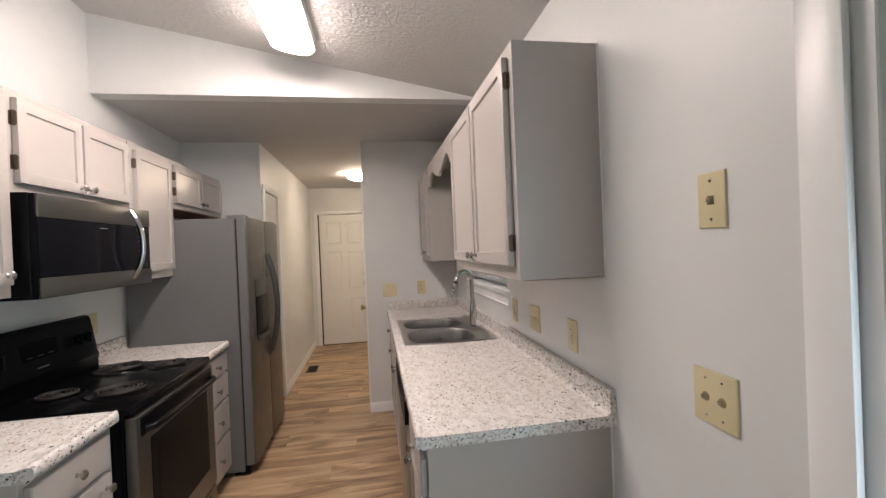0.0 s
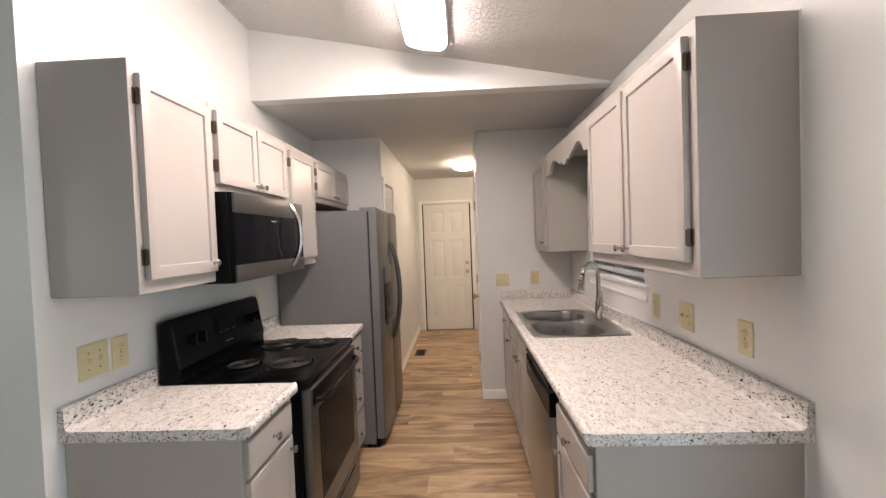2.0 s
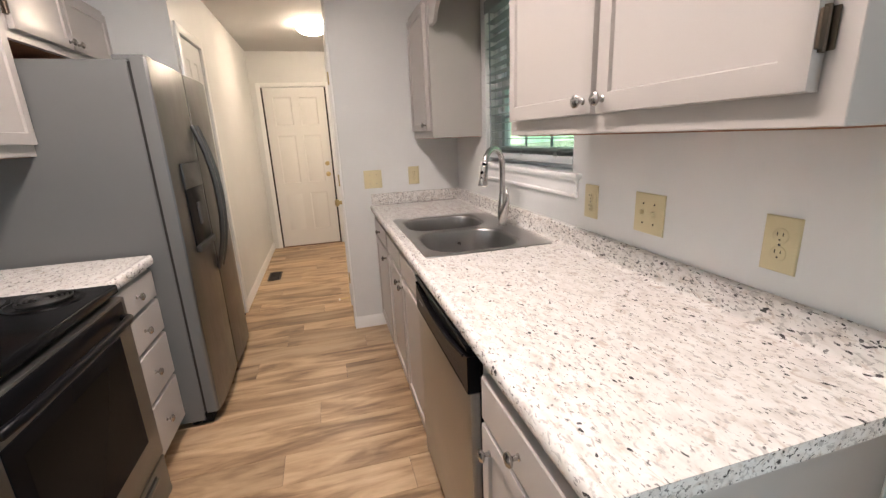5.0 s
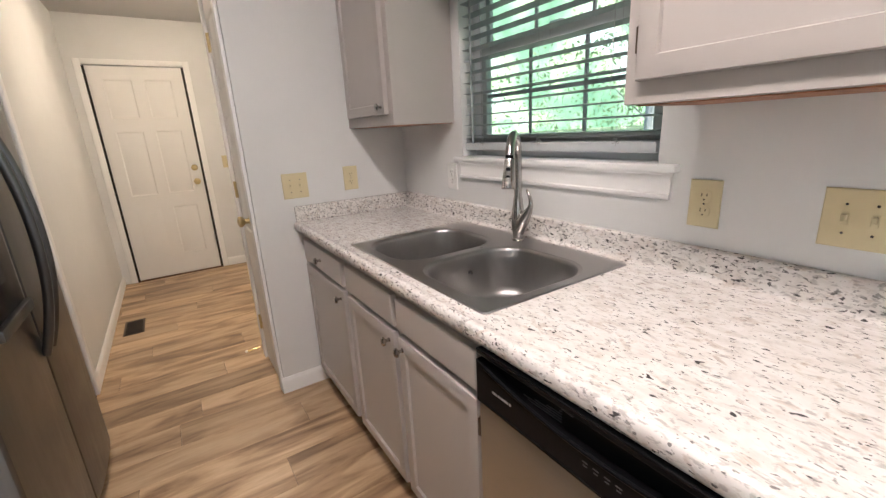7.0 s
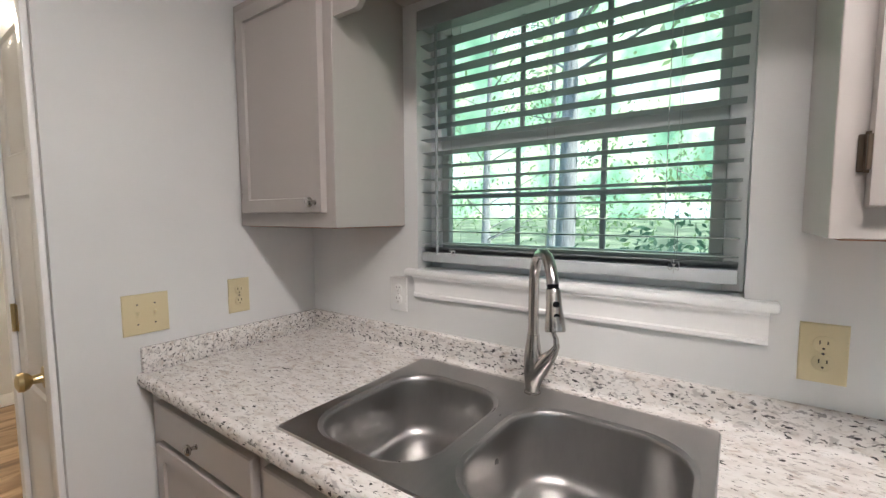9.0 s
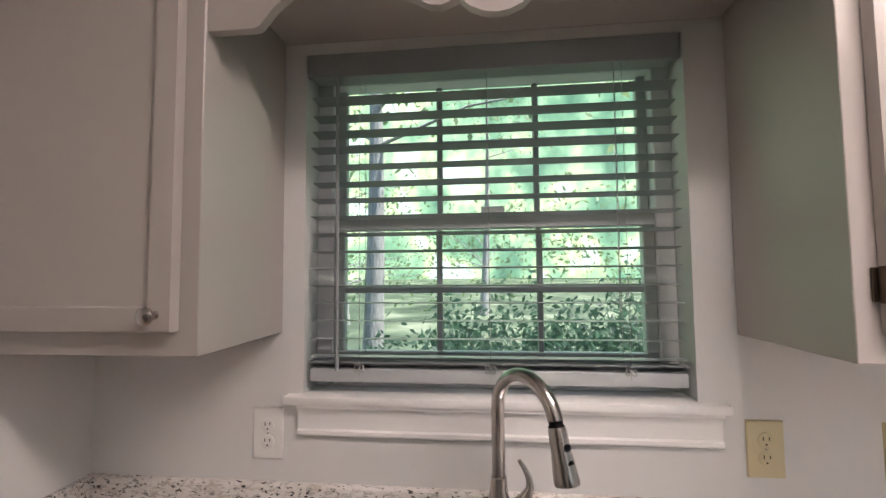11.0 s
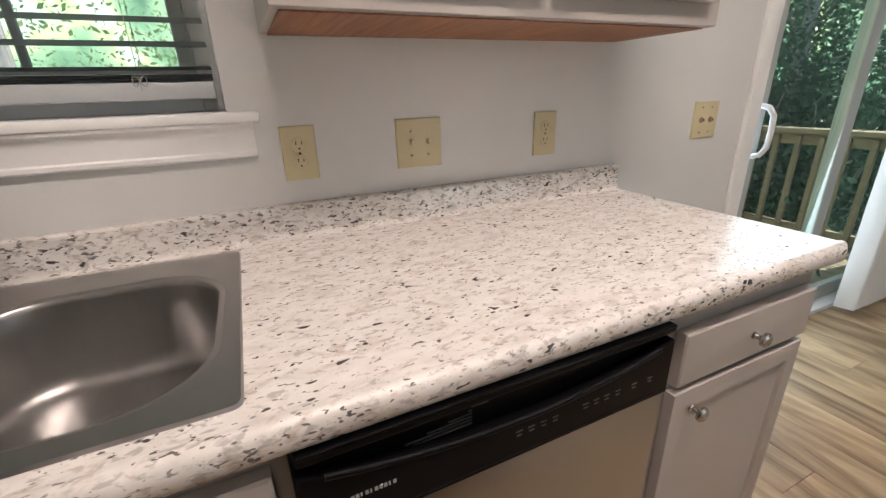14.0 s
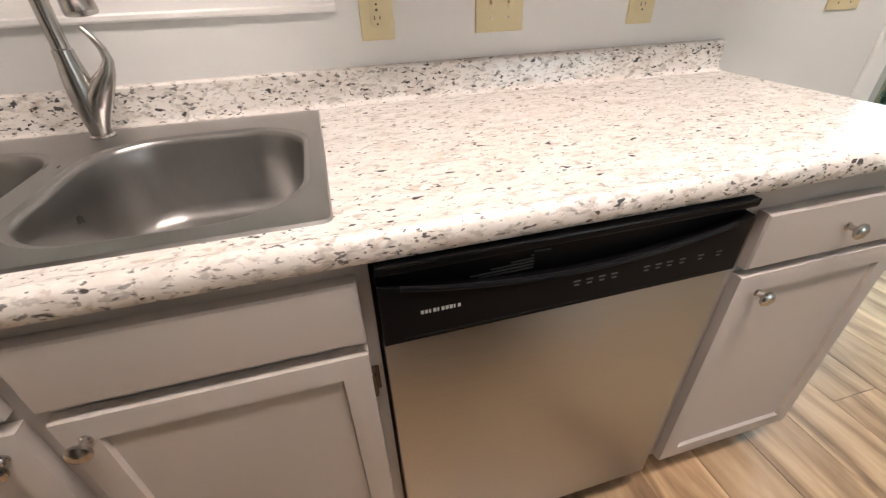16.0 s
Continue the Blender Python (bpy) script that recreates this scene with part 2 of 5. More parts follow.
def prism(bm, outline, axis, a, b):
    """An outline of (u, v) drawn out along an axis from a to b: x takes (y, z), y takes (x, z), z takes (x, y)."""
    def place(u, v, s):
        return {"x": (s, u, v), "y": (u, s, v), "z": (u, v, s)}[axis]
    lo = [bm.verts.new(place(u, v, a)) for u, v in outline]
    hi = [bm.verts.new(place(u, v, b)) for u, v in outline]
    n = len(outline)
    for k in range(n):
        bm.faces.new((lo[k], lo[(k + 1) % n], hi[(k + 1) % n], hi[k]))
    bm.faces.new(lo[::-1])
    bm.faces.new(hi)
    bmesh.ops.recalc_face_normals(bm, faces=bm.faces[:])
    return bm


def finish(name, bm, material, smooth=35):
    me = bpy.data.meshes.new(name)
    bmesh.ops.recalc_face_normals(bm, faces=bm.faces[:])
    bm.to_mesh(me)
    bm.free()
    if smooth:
        me.polygons.foreach_set("use_smooth", [True] * len(me.polygons))
        me.set_sharp_from_angle(angle=radians(smooth))
    me.materials.append(material)
    return me


def part(name, bm, material, parent, label="", smooth=35):
    ob = new(name, finish(name, bm, material, smooth))
    ob.parent = parent
    if label:
        ob["label"] = label
    return ob


def thing(name, m, label, category, group=""):
    ob = new(name)
    ob.empty_display_size = 0.05
    ob.matrix_basis = m
    return tagged(ob, label, category, group)


def structure(name, bm, material, label, category, smooth=30):
    ob = new(name, finish(name, bm, material, smooth))
    return tagged(ob, label, category, kind="structure")


def panel_door(w, h, t=0.022, stile=0.057, deep=0.008, edge=0.007, groove=0.004):
    """A framed flat-panel door: front at y = -t, back at y = 0, x from 0 to w, z from 0 to h."""
    bm = bmesh.new()
    box(bm, 0, w, -t, 0, 0, h)
    bm.faces.ensure_lookup_table()
    front = min(bm.faces, key=lambda f: f.calc_center_median().y)
    es = [e for e in front.edges]
    bmesh.ops.bevel(bm, geom=es, offset=edge, segments=2, profile=0.6, affect="EDGES")
    front = max((f for f in bm.faces if f.normal.y < -0.95), key=lambda f: f.calc_area())
    bmesh.ops.inset_region(bm, faces=[front], thickness=stile - edge, depth=0)
    bmesh.ops.inset_region(bm, faces=[front], thickness=groove, depth=-deep)
    return bm


def slab_front(w, h, t=0.022, edge=0.009):
    bm = bmesh.new()
    box(bm, 0, w, -t, 0, 0, h)
    front = min(bm.faces, key=lambda f: f.calc_center_median().y)
    bmesh.ops.bevel(bm, geom=[e for e in front.edges], offset=edge, segments=3, profile=0.6, affect="EDGES")
    return bm


def moved(bm, x=0, y=0, z=0):
    bmesh.ops.translate(bm, verts=bm.verts[:], vec=(x, y, z))
    return bm


def knob_bm(x, y, z):
    """A round cabinet knob that stands out towards -y."""
    return lathe(bmesh.new(), [(0, 0.008), (0.002, 0.008), (0.004, 0.0055), (0.013, 0.005), (0.016, 0.010), (0.019, 0.0150), (0.024, 0.0155), (0.028, 0.011), (0.0295, 0.0)], (x, y, z), (0, -1, 0), 18)


def hinge_bm(x, y, z, s):
    """A wrap hinge on the face frame beside a door; s: the side of the door on which the leaf lies."""
    bm = bmesh.new()
    box(bm, x, x + s * 0.011, y - 0.003, y, z - 0.026, z + 0.026, 0.001)
    tube(bm, [(x, y - 0.010, z - 0.028), (x, y - 0.010, z + 0.028)], 0.0055, 10)
    box(bm, x - s * 0.004, x + s * 0.004, y - 0.020, y - 0.004, z - 0.024, z + 0.024, 0.001)
    return bm


def add_door(parent, x, z, w, h, knob=None, hinge=0, body_y=0.0):
    """A door on the face frame with its knob and two hinges. hinge: -1 the x side, 1 the far side."""
    d = part("door", moved(panel_door(w, h), x, body_y - 0.002, z), CAB, parent)
    if knob:
        part("knob", knob_bm(x + knob[0], body_y - 0.024, z + knob[1]), NICKEL, d, "brushed nickel knob")
    if hinge:
        hx = x if hinge < 0 else x + w
        for hz in (0.075, h - 0.075):
            part("hinge", hinge_bm(hx, body_y - 0.001, z + hz, hinge), BRONZE, d, "dark metal hinge")
    return d


def add_drawer(parent, x, z, w, h, knob=True):
    d = part("drawer_front", moved(slab_front(w, h), x, -0.002, z), CAB, parent)
    if knob:
        part("knob", knob_bm(x + w / 2, -0.024, z + h / 2), NICKEL, d, "brushed nickel knob")
    return d


def base_body(parent, w, depth=0.60, toe=True):
    if toe:
        part("toe_kick", bm_box(0.002, w - 0.002, 0.065, depth, 0.0, 0.0995), CAB, parent)
    return part("body", bm_box(0, w, 0, depth, 0.10, 0.876, bevel=0.0015), CAB, parent)


def open_body(parent, w, depth=0.60):
    """A base cabinet with an open top, to take the sink."""
    for name, dims in (("face_frame", (0, w, 0, 0.02, 0.10, 0.876)), ("side_panel", (0, 0.016, 0.0205, depth, 0.10, 0.876)), ("side_panel", (w - 0.016, w, 0.0205, depth, 0.10, 0.876)),
                       ("back_panel", (0.0165, w - 0.0165, depth - 0.01, depth, 0.10, 0.876)), ("bottom_panel", (0.0165, w - 0.0165, 0.0205, depth - 0.0105, 0.10, 0.118)), ("toe_kick", (0.002, w - 0.002, 0.065, depth, 0.0, 0.099))):
        part(name, bm_box(*dims), CAB, parent)


def wall_body(parent, w, h, depth=0.30):
    part("body", bm_box(0, w, 0, depth, 0.0, h, bevel=0.0015), CAB, parent)
    part("underside", bm_box(0.016, w - 0.016, 0.021, depth - 0.002, -0.003, -0.0003), CABIN, parent, "unpainted brown wood underside")


# ---------------------------------------------------------------- plan
XR, XL = 0.862, -1.478           # faces of the two long walls
XF, XFL = 0.240, -0.883          # cabinet fronts, sink side and range side
YN, YP = 1.405, 3.967            # near end of the sink run; face of the pantry wall
ZC, ZU, ZT = 0.914, 1.355, 2.112  # counter, underside and top of the wall cabinets
YSOF, ZFLAT = 2.868, 2.444       # where the low ceiling begins; its height
WT = 0.14
SLOPE = 0.196
YW = 1.400                       # near end of the range-side wall


def zslope(x):
    return 2.45 + SLOPE * (XR - x)


WY0, WY1, WZ0, WZ1 = 2.482, 3.402, 1.205, 2.062      # window opening
SY0, SY1, SZ1 = -0.86, 0.688, 2.04                   # sliding door opening

XO = XR + WT
YB, SKEW = 2.30, -0.9           # the near stretch of the east wall runs slightly out of true
NEAR = pose(XR, YB, 0) @ pose(0, 0, 0, 0, 0, SKEW) @ pose(-XR, -YB, 0)


def xr(y):
    return XR - math.tan(radians(-SKEW)) * max(0.0, YB - y)


bm = bmesh.new()
for y0, y1, z0, z1 in ((YB - 0.02, WY0, 0, 3.4), (WY0, WY1, 0, WZ0), (WY0, WY1, WZ1, 3.4), (WY1, 7.0, 0, 3.4)):
    box(bm, XR, XO, y0, y1, z0 if z0 else -0.3, z1)
structure("wall_east", bm, WALL, "pale grey painted wall with the sink window", "wall")
bm = bmesh.new()
for y0, y1, z0, z1 in ((-3.0, SY0, 0, 3.4), (SY0, SY1, SZ1, 3.4), (SY1, YB, 0, 3.4)):
    box(bm, XR, XO, y0, y1, z0 if z0 else -0.3, z1)
structure("wall_patio", bm, WALL, "pale grey painted wall with the sliding door", "wall").matrix_basis = NEAR
structure("wall_west", bm_box(XL - WT, XL, YW, 4.15, 0, 3.4), WALL, "pale grey painted wall behind the range", "wall")
structure("wall_return", bm_box(-4.4, XL - WT, YW, YW + WT, 0, 3.7), WALL, "pale grey painted wall of the dining area", "wall")
structure("wall_south", bm_box(-4.4, XO, -2.9 - WT, -2.9, -0.3, 3.7), WALL, "pale grey painted wall behind the dining area", "wall")
# opening added in an unseen wall to hold the fill lamp
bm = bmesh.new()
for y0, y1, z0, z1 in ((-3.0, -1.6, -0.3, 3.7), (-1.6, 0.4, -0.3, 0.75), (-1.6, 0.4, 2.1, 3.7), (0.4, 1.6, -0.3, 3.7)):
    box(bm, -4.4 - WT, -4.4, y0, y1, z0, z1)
structure("wall_dining", bm, WALL, "pale grey painted side wall with an added unseen window", "wall")
structure("wall_fridge", bm_box(XL, -0.845 - WT, 4.01, 4.15, 0, 2.6), WALL, "grey painted wall beside the refrigerator", "wall")
# hall wall with a closet door in it
bm = bmesh.new()
HD0, HD1 = 4.11, 4.60
box(bm, -0.845 - WT, -0.845, 4.01, HD0, 0, 2.6)
box(bm, -0.845 - WT, -0.845, HD0, HD1, 2.04, 2.6)
box(bm, -0.845 - WT, -0.845, HD1, 6.85, 0, 2.6)
structure("wall_hall", bm, WALL, "painted hall wall with a closet door", "wall")
structure("wall_closet_back", bm_box(-1.505, -1.485 + 0.02, 4.15, 6.99, 0, 2.6), WALL, "plain closet wall", "wall")
# pantry block
PD0, PD1 = 4.045, 4.425
for dims in ((0.03, XR, YP, YP + 0.075, 0, 2.6), (0.03, 0.13, YP + 0.0755, PD1 - 0.0005, 2.04, 2.6), (0.03, 0.13, PD1, PD1 + 0.075, 0, 2.6), (0.1305, XR, PD1, PD1 + 0.075, 0, 2.6)):
    structure("wall_pantry", bm_box(*dims), WALL, "grey painted wall of the pantry", "wall")
# end wall with door opening
bm = bmesh.new()
ED0, ED1 = -0.725, 0.04
box(bm, -0.99, ED0, 6.85, 6.99, 0, 2.6)
box(bm, ED1, XR, 6.85, 6.99, 0, 2.6)
box(bm, ED0, ED1, 6.85, 6.99, 2.04, 2.6)
structure("wall_north", bm, WALL, "warm lit hall end wall with a door", "wall")
structure("wall_garage", bm_box(-1.6, XO, 7.25, 7.35, -0.2, 2.7), WALL, "plain wall beyond the hall door", "wall")

# ceilings
bm = bmesh.new()
xa, xb = -4.5, XO
prism(bm, [(xa, zslope(xa)), (xb, zslope(xb)), (xb, zslope(xb) + 0.15), (xa, zslope(xa) + 0.15)], "y", -3.0, YSOF)
structure("ceiling_vault", bm, CEIL, "sloped white ceiling with stippled texture", "ceiling")
structure("ceiling_flat", bm_box(XL - WT, XO, YSOF + 0.012, 7.3, ZFLAT, ZFLAT + 0.15), FLATCEIL, "low flat painted ceiling", "ceiling")
structure("wall_soffit", bm_box(XL - WT, XO, YSOF, YSOF + 0.1, ZFLAT - 0.001, 3.3), WALL, "painted upright drop above the low ceiling", "wall")

# baseboards


def baseboard(bm, p, q, face):
    """A moulded baseboard from p to q; face: the way it looks."""
    p, q, f = Vector((*p, 0)), Vector((*q, 0)), Vector((*face, 0))
    prof = [(0, 0), (0.013, 0), (0.013, 0.065), (0.010, 0.075), (0.005, 0.082), (0.003, 0.088), (0, 0.088)]
    a = [bm.verts.new(p + f * u + Vector((0, 0, v))) for u, v in prof]
    b = [bm.verts.new(q + f * u + Vector((0, 0, v))) for u, v in prof]
    for k in range(len(prof)):
        bm.faces.new((a[k], a[(k + 1) % len(prof)], b[(k + 1) % len(prof)], b[k]))
    bm.faces.new(a[::-1]), bm.faces.new(b)


bm = bmesh.new()
baseboard(bm, (0.017, YP), (0.30, YP), (0, -1))
baseboard(bm, (-0.845, HD1 + 0.06), (-0.845, 6.85), (1, 0))
baseboard(bm, (0.10, 6.85), (XR, 6.85), (0, -1))
baseboard(bm, (0.03, PD1 + 0.06), (0.03, PD1 + 0.09), (-1, 0))
baseboard(bm, (0.03, YP), (0.03, YP + 0.02), (-1, 0))
baseboard(bm, (xr(0.75), 0.75), (xr(YN), YN - 0.01), (-1, 0))
baseboard(bm, (-4.4, YW), (XL, YW), (0, -1))
structure("baseboard", bm, TRIM, "white moulded baseboard", "baseboard")

# ---------------------------------------------------------------- cabinets, sink side (local x runs from far to near)


def sink_side(y_far, x=XF, z=0.0):
    return pose(x, y_far, z, 0, 0, -90)


def range_side(y_near, x=XFL, z=0.0):
    return pose(x, y_near, z, 0, 0, 90)


DEPTH = XR - XF - 0.004
PAINT = "grey-beige painted wood"
# far narrow unit
c = thing("base_cabinet", sink_side(3.964), PAINT + " base cabinet with one drawer and one door", "cabinet", "base cabinets under the sink counter")
w = 3.964 - 3.345
base_body(c, w, DEPTH)
add_drawer(c, 0.075, 0.738, w - 0.10, 0.106)
add_door(c, 0.075, 0.125, w - 0.10, 0.592, (w - 0.10 - 0.03, 0.555), -1)
# sink unit
c = thing("base_cabinet", sink_side(3.343), PAINT + " sink cabinet with two false fronts and two doors", "cabinet", "base cabinets under the sink counter")
w = 3.343 - 2.478
open_body(c, w, DEPTH)
dw_ = (w - 0.09) / 2
add_drawer(c, 0.018, 0.738, dw_ + 0.012, 0.106, False)
add_drawer(c, w / 2 + 0.015, 0.738, dw_ + 0.012, 0.106, False)
add_door(c, 0.018, 0.125, dw_ + 0.012, 0.592, (dw_ - 0.018, 0.555), -1)
add_door(c, w / 2 + 0.015, 0.125, dw_ + 0.012, 0.592, (0.03, 0.555), 1)
# near unit
c = thing("base_cabinet", sink_side(1.871), PAINT + " base cabinet with a drawer above a door", "cabinet", "base cabinets under the sink counter")
w = 1.871 - YN
base_body(c, w, DEPTH)
add_drawer(c, 0.046, 0.710, w - 0.061, 0.114)
add_door(c, 0.044, 0.105, w - 0.059, 0.59, (0.055, 0.545), 1)

# wall cabinets, sink side
UF = 0.556
c = thing("wall_cabinet", sink_side(2.394, UF, ZU), PAINT + " wall cabinet with two framed doors", "cabinet", "wall cabinets on the sink side")
w = 2.394 - YN
wall_body(c, w, ZT - ZU, XR - UF - 0.003)
h = ZT - ZU - 0.085
add_door(c, 0.035, 0.045, w / 2 - 0.045, h, (w / 2 - 0.045 - 0.028, 0.03), -1)
add_door(c, w / 2 + 0.008, 0.045, w / 2 - 0.045, h, (0.028, 0.03), 1)
c = thing("wall_cabinet", sink_side(3.964, 0.550, ZU), PAINT + " narrow wall cabinet with one framed door", "cabinet", "wall cabinets on the sink side")
w = 3.964 - 3.456
wall_body(c, w, ZT - ZU, XR - 0.550 - 0.003)
add_door(c, 0.05, 0.045, w - 0.085, h, (w - 0.085 - 0.028, 0.03), -1)

for y, x0, z0, z1 in ((YN, UF, ZU, ZT), (YN, XF, 0.0, 0.872)):
    xw = xr(y)
    t_ = structure("trim_caulk", bm_box(xw - 0.005, xw - 0.0005, y - 0.004, y - 0.0003, z0, z1), TRIM, "white caulk line between cabinet and wall", "trim")

# scalloped valance between them
val = [(0.0, 1.948), (0.085, 1.948), (0.095, 1.952), (0.12, 1.985), (0.16, 2.018), (0.21, 2.030), (0.26, 2.020), (0.31, 2.000),
       (0.36, 1.985), (0.39, 1.968), (0.41, 1.966), (0.44, 1.978), (0.455, 1.962), (0.48, 1.950)]
half = [(s * 1.062, z) for s, z in val]
outline = [(3.456 - u, z) for u, z in half] + [(3.456 - 0.531, 1.947)] + [(2.394 + u, z) for u, z in reversed(half)] + [(2.394, ZT), (3.456, ZT)]
c = thing("valance", pose(0, 0, 0), PAINT + " scalloped valance over the sink window", "valance")
part("top_board", bm_box(0.5755, XR - 0.002, 2.396, 3.454, ZT - 0.022, ZT - 0.002), CAB, c)
part("board", prism(bmesh.new(), outline, "x", 0.556, 0.575), CAB, c)

# ---------------------------------------------------------------- cabinets, range side (local x runs from near to far)
LDEP = XFL - XL - 0.004
c = thing("base_cabinet", range_side(1.468), PAINT + " base cabinet with a drawer above a door", "cabinet", "base cabinets on the range side")
w = 1.873 - 1.468
base_body(c, w, LDEP)
add_drawer(c, 0.015, 0.732, w - 0.06, 0.120)
add_door(c, 0.015, 0.115, w - 0.06, 0.60, (w - 0.06 - 0.03, 0.555), -1)
c = thing("base_cabinet", range_side(2.642), PAINT + " base cabinet with four drawers", "cabinet", "base cabinets on the range side")
w = 3.066 - 2.642
base_body(c, w, LDEP)
for z0, hh in ((0.735, 0.12), (0.575, 0.145), (0.355, 0.205), (0.115, 0.225)):
    add_drawer(c, 0.02, z0, w - 0.04, hh)

ULF = -1.176
c = thing("wall_cabinet", range_side(1.454, ULF, ZU), PAINT + " wall cabinet with one framed door", "cabinet", "wall cabinets on the range side")
w = 1.874 - 1.454
LUD = ULF - XL - 0.003
wall_body(c, w, ZT - ZU, LUD)
add_door(c, 0.025, 0.045, w - 0.04, h, (w - 0.04 - 0.03, 0.035), -1)
c = thing("wall_cabinet", range_side(1.876, ULF, 1.735), PAINT + " short wall cabinet with two doors above the microwave", "cabinet", "wall cabinets on the range side")
w = 2.636 - 1.876
wall_body(c, w, ZT - 1.735, LUD)
add_door(c, 0.03, 0.035, w / 2 - 0.036, ZT - 1.735 - 0.065, (w / 2 - 0.036 - 0.025, 0.025), -1)
add_door(c, w / 2 + 0.006, 0.035, w / 2 - 0.036, ZT - 1.735 - 0.065, (0.025, 0.025), 1)
c = thing("wall_cabinet", range_side(2.638, ULF, ZU), PAINT + " wall cabinet with one framed door", "cabinet", "wall cabinets on the range side")
w = 3.11 - 2.638
wall_body(c, w, ZT - ZU, LUD)
add_door(c, 0.04, 0.045, w - 0.07, h, None, -1)
c = thing("wall_cabinet", range_side(3.112, ULF, 1.795), PAINT + " short wall cabinet above the refrigerator", "cabinet", "wall cabinets on the range side")
w = 4.006 - 3.112
wall_body(c, w, ZT - 1.795, LUD)
add_door(c, 0.03, 0.035, w / 2 - 0.036, ZT - 1.795 - 0.065, (w / 2 - 0.066, 0.03), -1)
add_door(c, w / 2 + 0.006, 0.035, w / 2 - 0.036, ZT - 1.795 - 0.065, (0.03, 0.03), 1)

# ---------------------------------------------------------------- counters


def counter_profile(front, wall):
    """Rolled front edge, cove and backsplash of a post-formed top, as (x, z), from the front round to the back."""
    s = 1 if wall > front else -1
    pts = [(0.012, ZC - 0.040), (0.004, ZC - 0.036), (0.0, ZC - 0.028), (0.0, ZC - 0.014), (0.002, ZC - 0.005), (0.007, ZC + 0.001), (0.014, ZC + 0.003), (0.021, ZC + 0.002), (0.028, ZC - 0.0005), (0.036, ZC)]
    d = abs(wall - front)
    back = [(d - 0.038, ZC), (d - 0.030, ZC + 0.002), (d - 0.024, ZC + 0.008), (d - 0.022, ZC + 0.016), (d - 0.022, ZC + 0.068), (d - 0.019, ZC + 0.076), (d - 0.012, ZC + 0.080), (d - 0.001, ZC + 0.080)]
    return [(front + s * u, z) for u, z in pts], [(front + s * u, z) for u, z in back], s


def counter_strip(bm, front, wall, y0, y1, cut=None):
    f, b, s = counter_profile(front, wall)
    under = ZC - 0.036
    foot = b[0][0]
    if cut is None:
        prism(bm, f + [(foot, ZC), (foot, under), (front + s * 0.03, under)], "y", y0, y1)
    else:
        prism(bm, f + [(cut[0], ZC), (cut[0], under), (front + s * 0.03, under)], "y", y0, y1)
        prism(bm, [(cut[1], ZC), (foot, ZC), (foot, under), (cut[1], under)], "y", y0, y1)


def clip_corner(bm, front, y, inward, size=0.03):
    """Cut the front corner at the end y of a top off at an angle."""
    for v in bm.verts:
        if abs(v.co.y - y) < 1e-4:
            v.co.y += inward * max(0.0, size - abs(v.co.x - front))


def splash_strip(bm, front, wall, y0, y1):
    """Coved backsplash along the wall, from the top's back edge up."""
    f, b, s = counter_profile(front, wall)
    under = ZC - 0.036
    prism(bm, b + [(wall - s * 0.001, under), (b[0][0], under)], "y", y0, y1)


def laminate(name, bm, parent):
    """Countertop part; its edges and backsplash show the denser side of the print."""
    ob = part(name, bm, GRAN, parent)
    ob.data.materials.append(GRANEDGE)
    for p in ob.data.polygons:
        if abs(p.normal.z) < 0.5:
            p.material_index = 1
    return ob


CF = 0.203
SX0, SX1, SKY0, SKY1 = 0.259, 0.800, 2.512, 3.333     # sink rim
bm = bmesh.new()
counter_strip(bm, CF, XR, 1.37, YB)
clip_corner(bm, CF, 1.37, 1, 0.016)
counter_strip(bm, CF, XR, YB, SKY0 + 0.02)
counter_strip(bm, CF, XR, SKY0 + 0.02, SKY1 - 0.02, (SX0 + 0.02, SX1 - 0.02))
counter_strip(bm, CF, XR, SKY1 - 0.02, YP - 0.001)
splash = bmesh.new()
for ya, yb in ((1.37, YB), (YB, YP - 0.001)):
    splash_strip(splash, CF, XR, ya, yb)
for b in (bm, splash):
    bmesh.ops.remove_doubles(b, verts=b.verts[:], dist=0.0003)
    for v in b.verts:
        if v.co.x > 0.79:
            v.co.x += xr(v.co.y) - XR
ct = thing("countertop", pose(0, 0, 0), "granite-patterned laminate countertop with coved backsplash beside the sink", "countertop", "countertops")
laminate("top", bm, ct)
laminate("backsplash", splash, ct)
part("end_backsplash", bm_box(CF + 0.012, XR - 0.022, YP - 0.021, YP - 0.0015, ZC + 0.0005, ZC + 0.080, bevel=0.003, seg=2), GRANEDGE, ct)
CFL = -0.846
ct = thing("countertop", pose(0, 0, 0), "granite-patterned laminate countertop with clipped corner before the range", "countertop", "countertops")
bm = bmesh.new()
counter_strip(bm, CFL, XL, 1.452, 1.876)
clip_corner(bm, CFL, 1.452, 1, 0.022)
clip_corner(bm, CFL, 1.876, -1, 0.012)
laminate("top", bm, ct)
bm = bmesh.new()
splash_strip(bm, CFL, XL, 1.452, 1.876)
laminate("backsplash", bm, ct)
ct = thing("countertop", pose(0, 0, 0), "small granite-patterned laminate countertop beside the refrigerator", "countertop", "countertops")
bm = bmesh.new()
counter_strip(bm, CFL, XL, 2.639, 3.07)
clip_corner(bm, CFL, 3.07, -1, 0.02)
laminate("top", bm, ct)
bm = bmesh.new()
splash_strip(bm, CFL, XL, 2.639, 3.07)
laminate("backsplash", bm, ct)

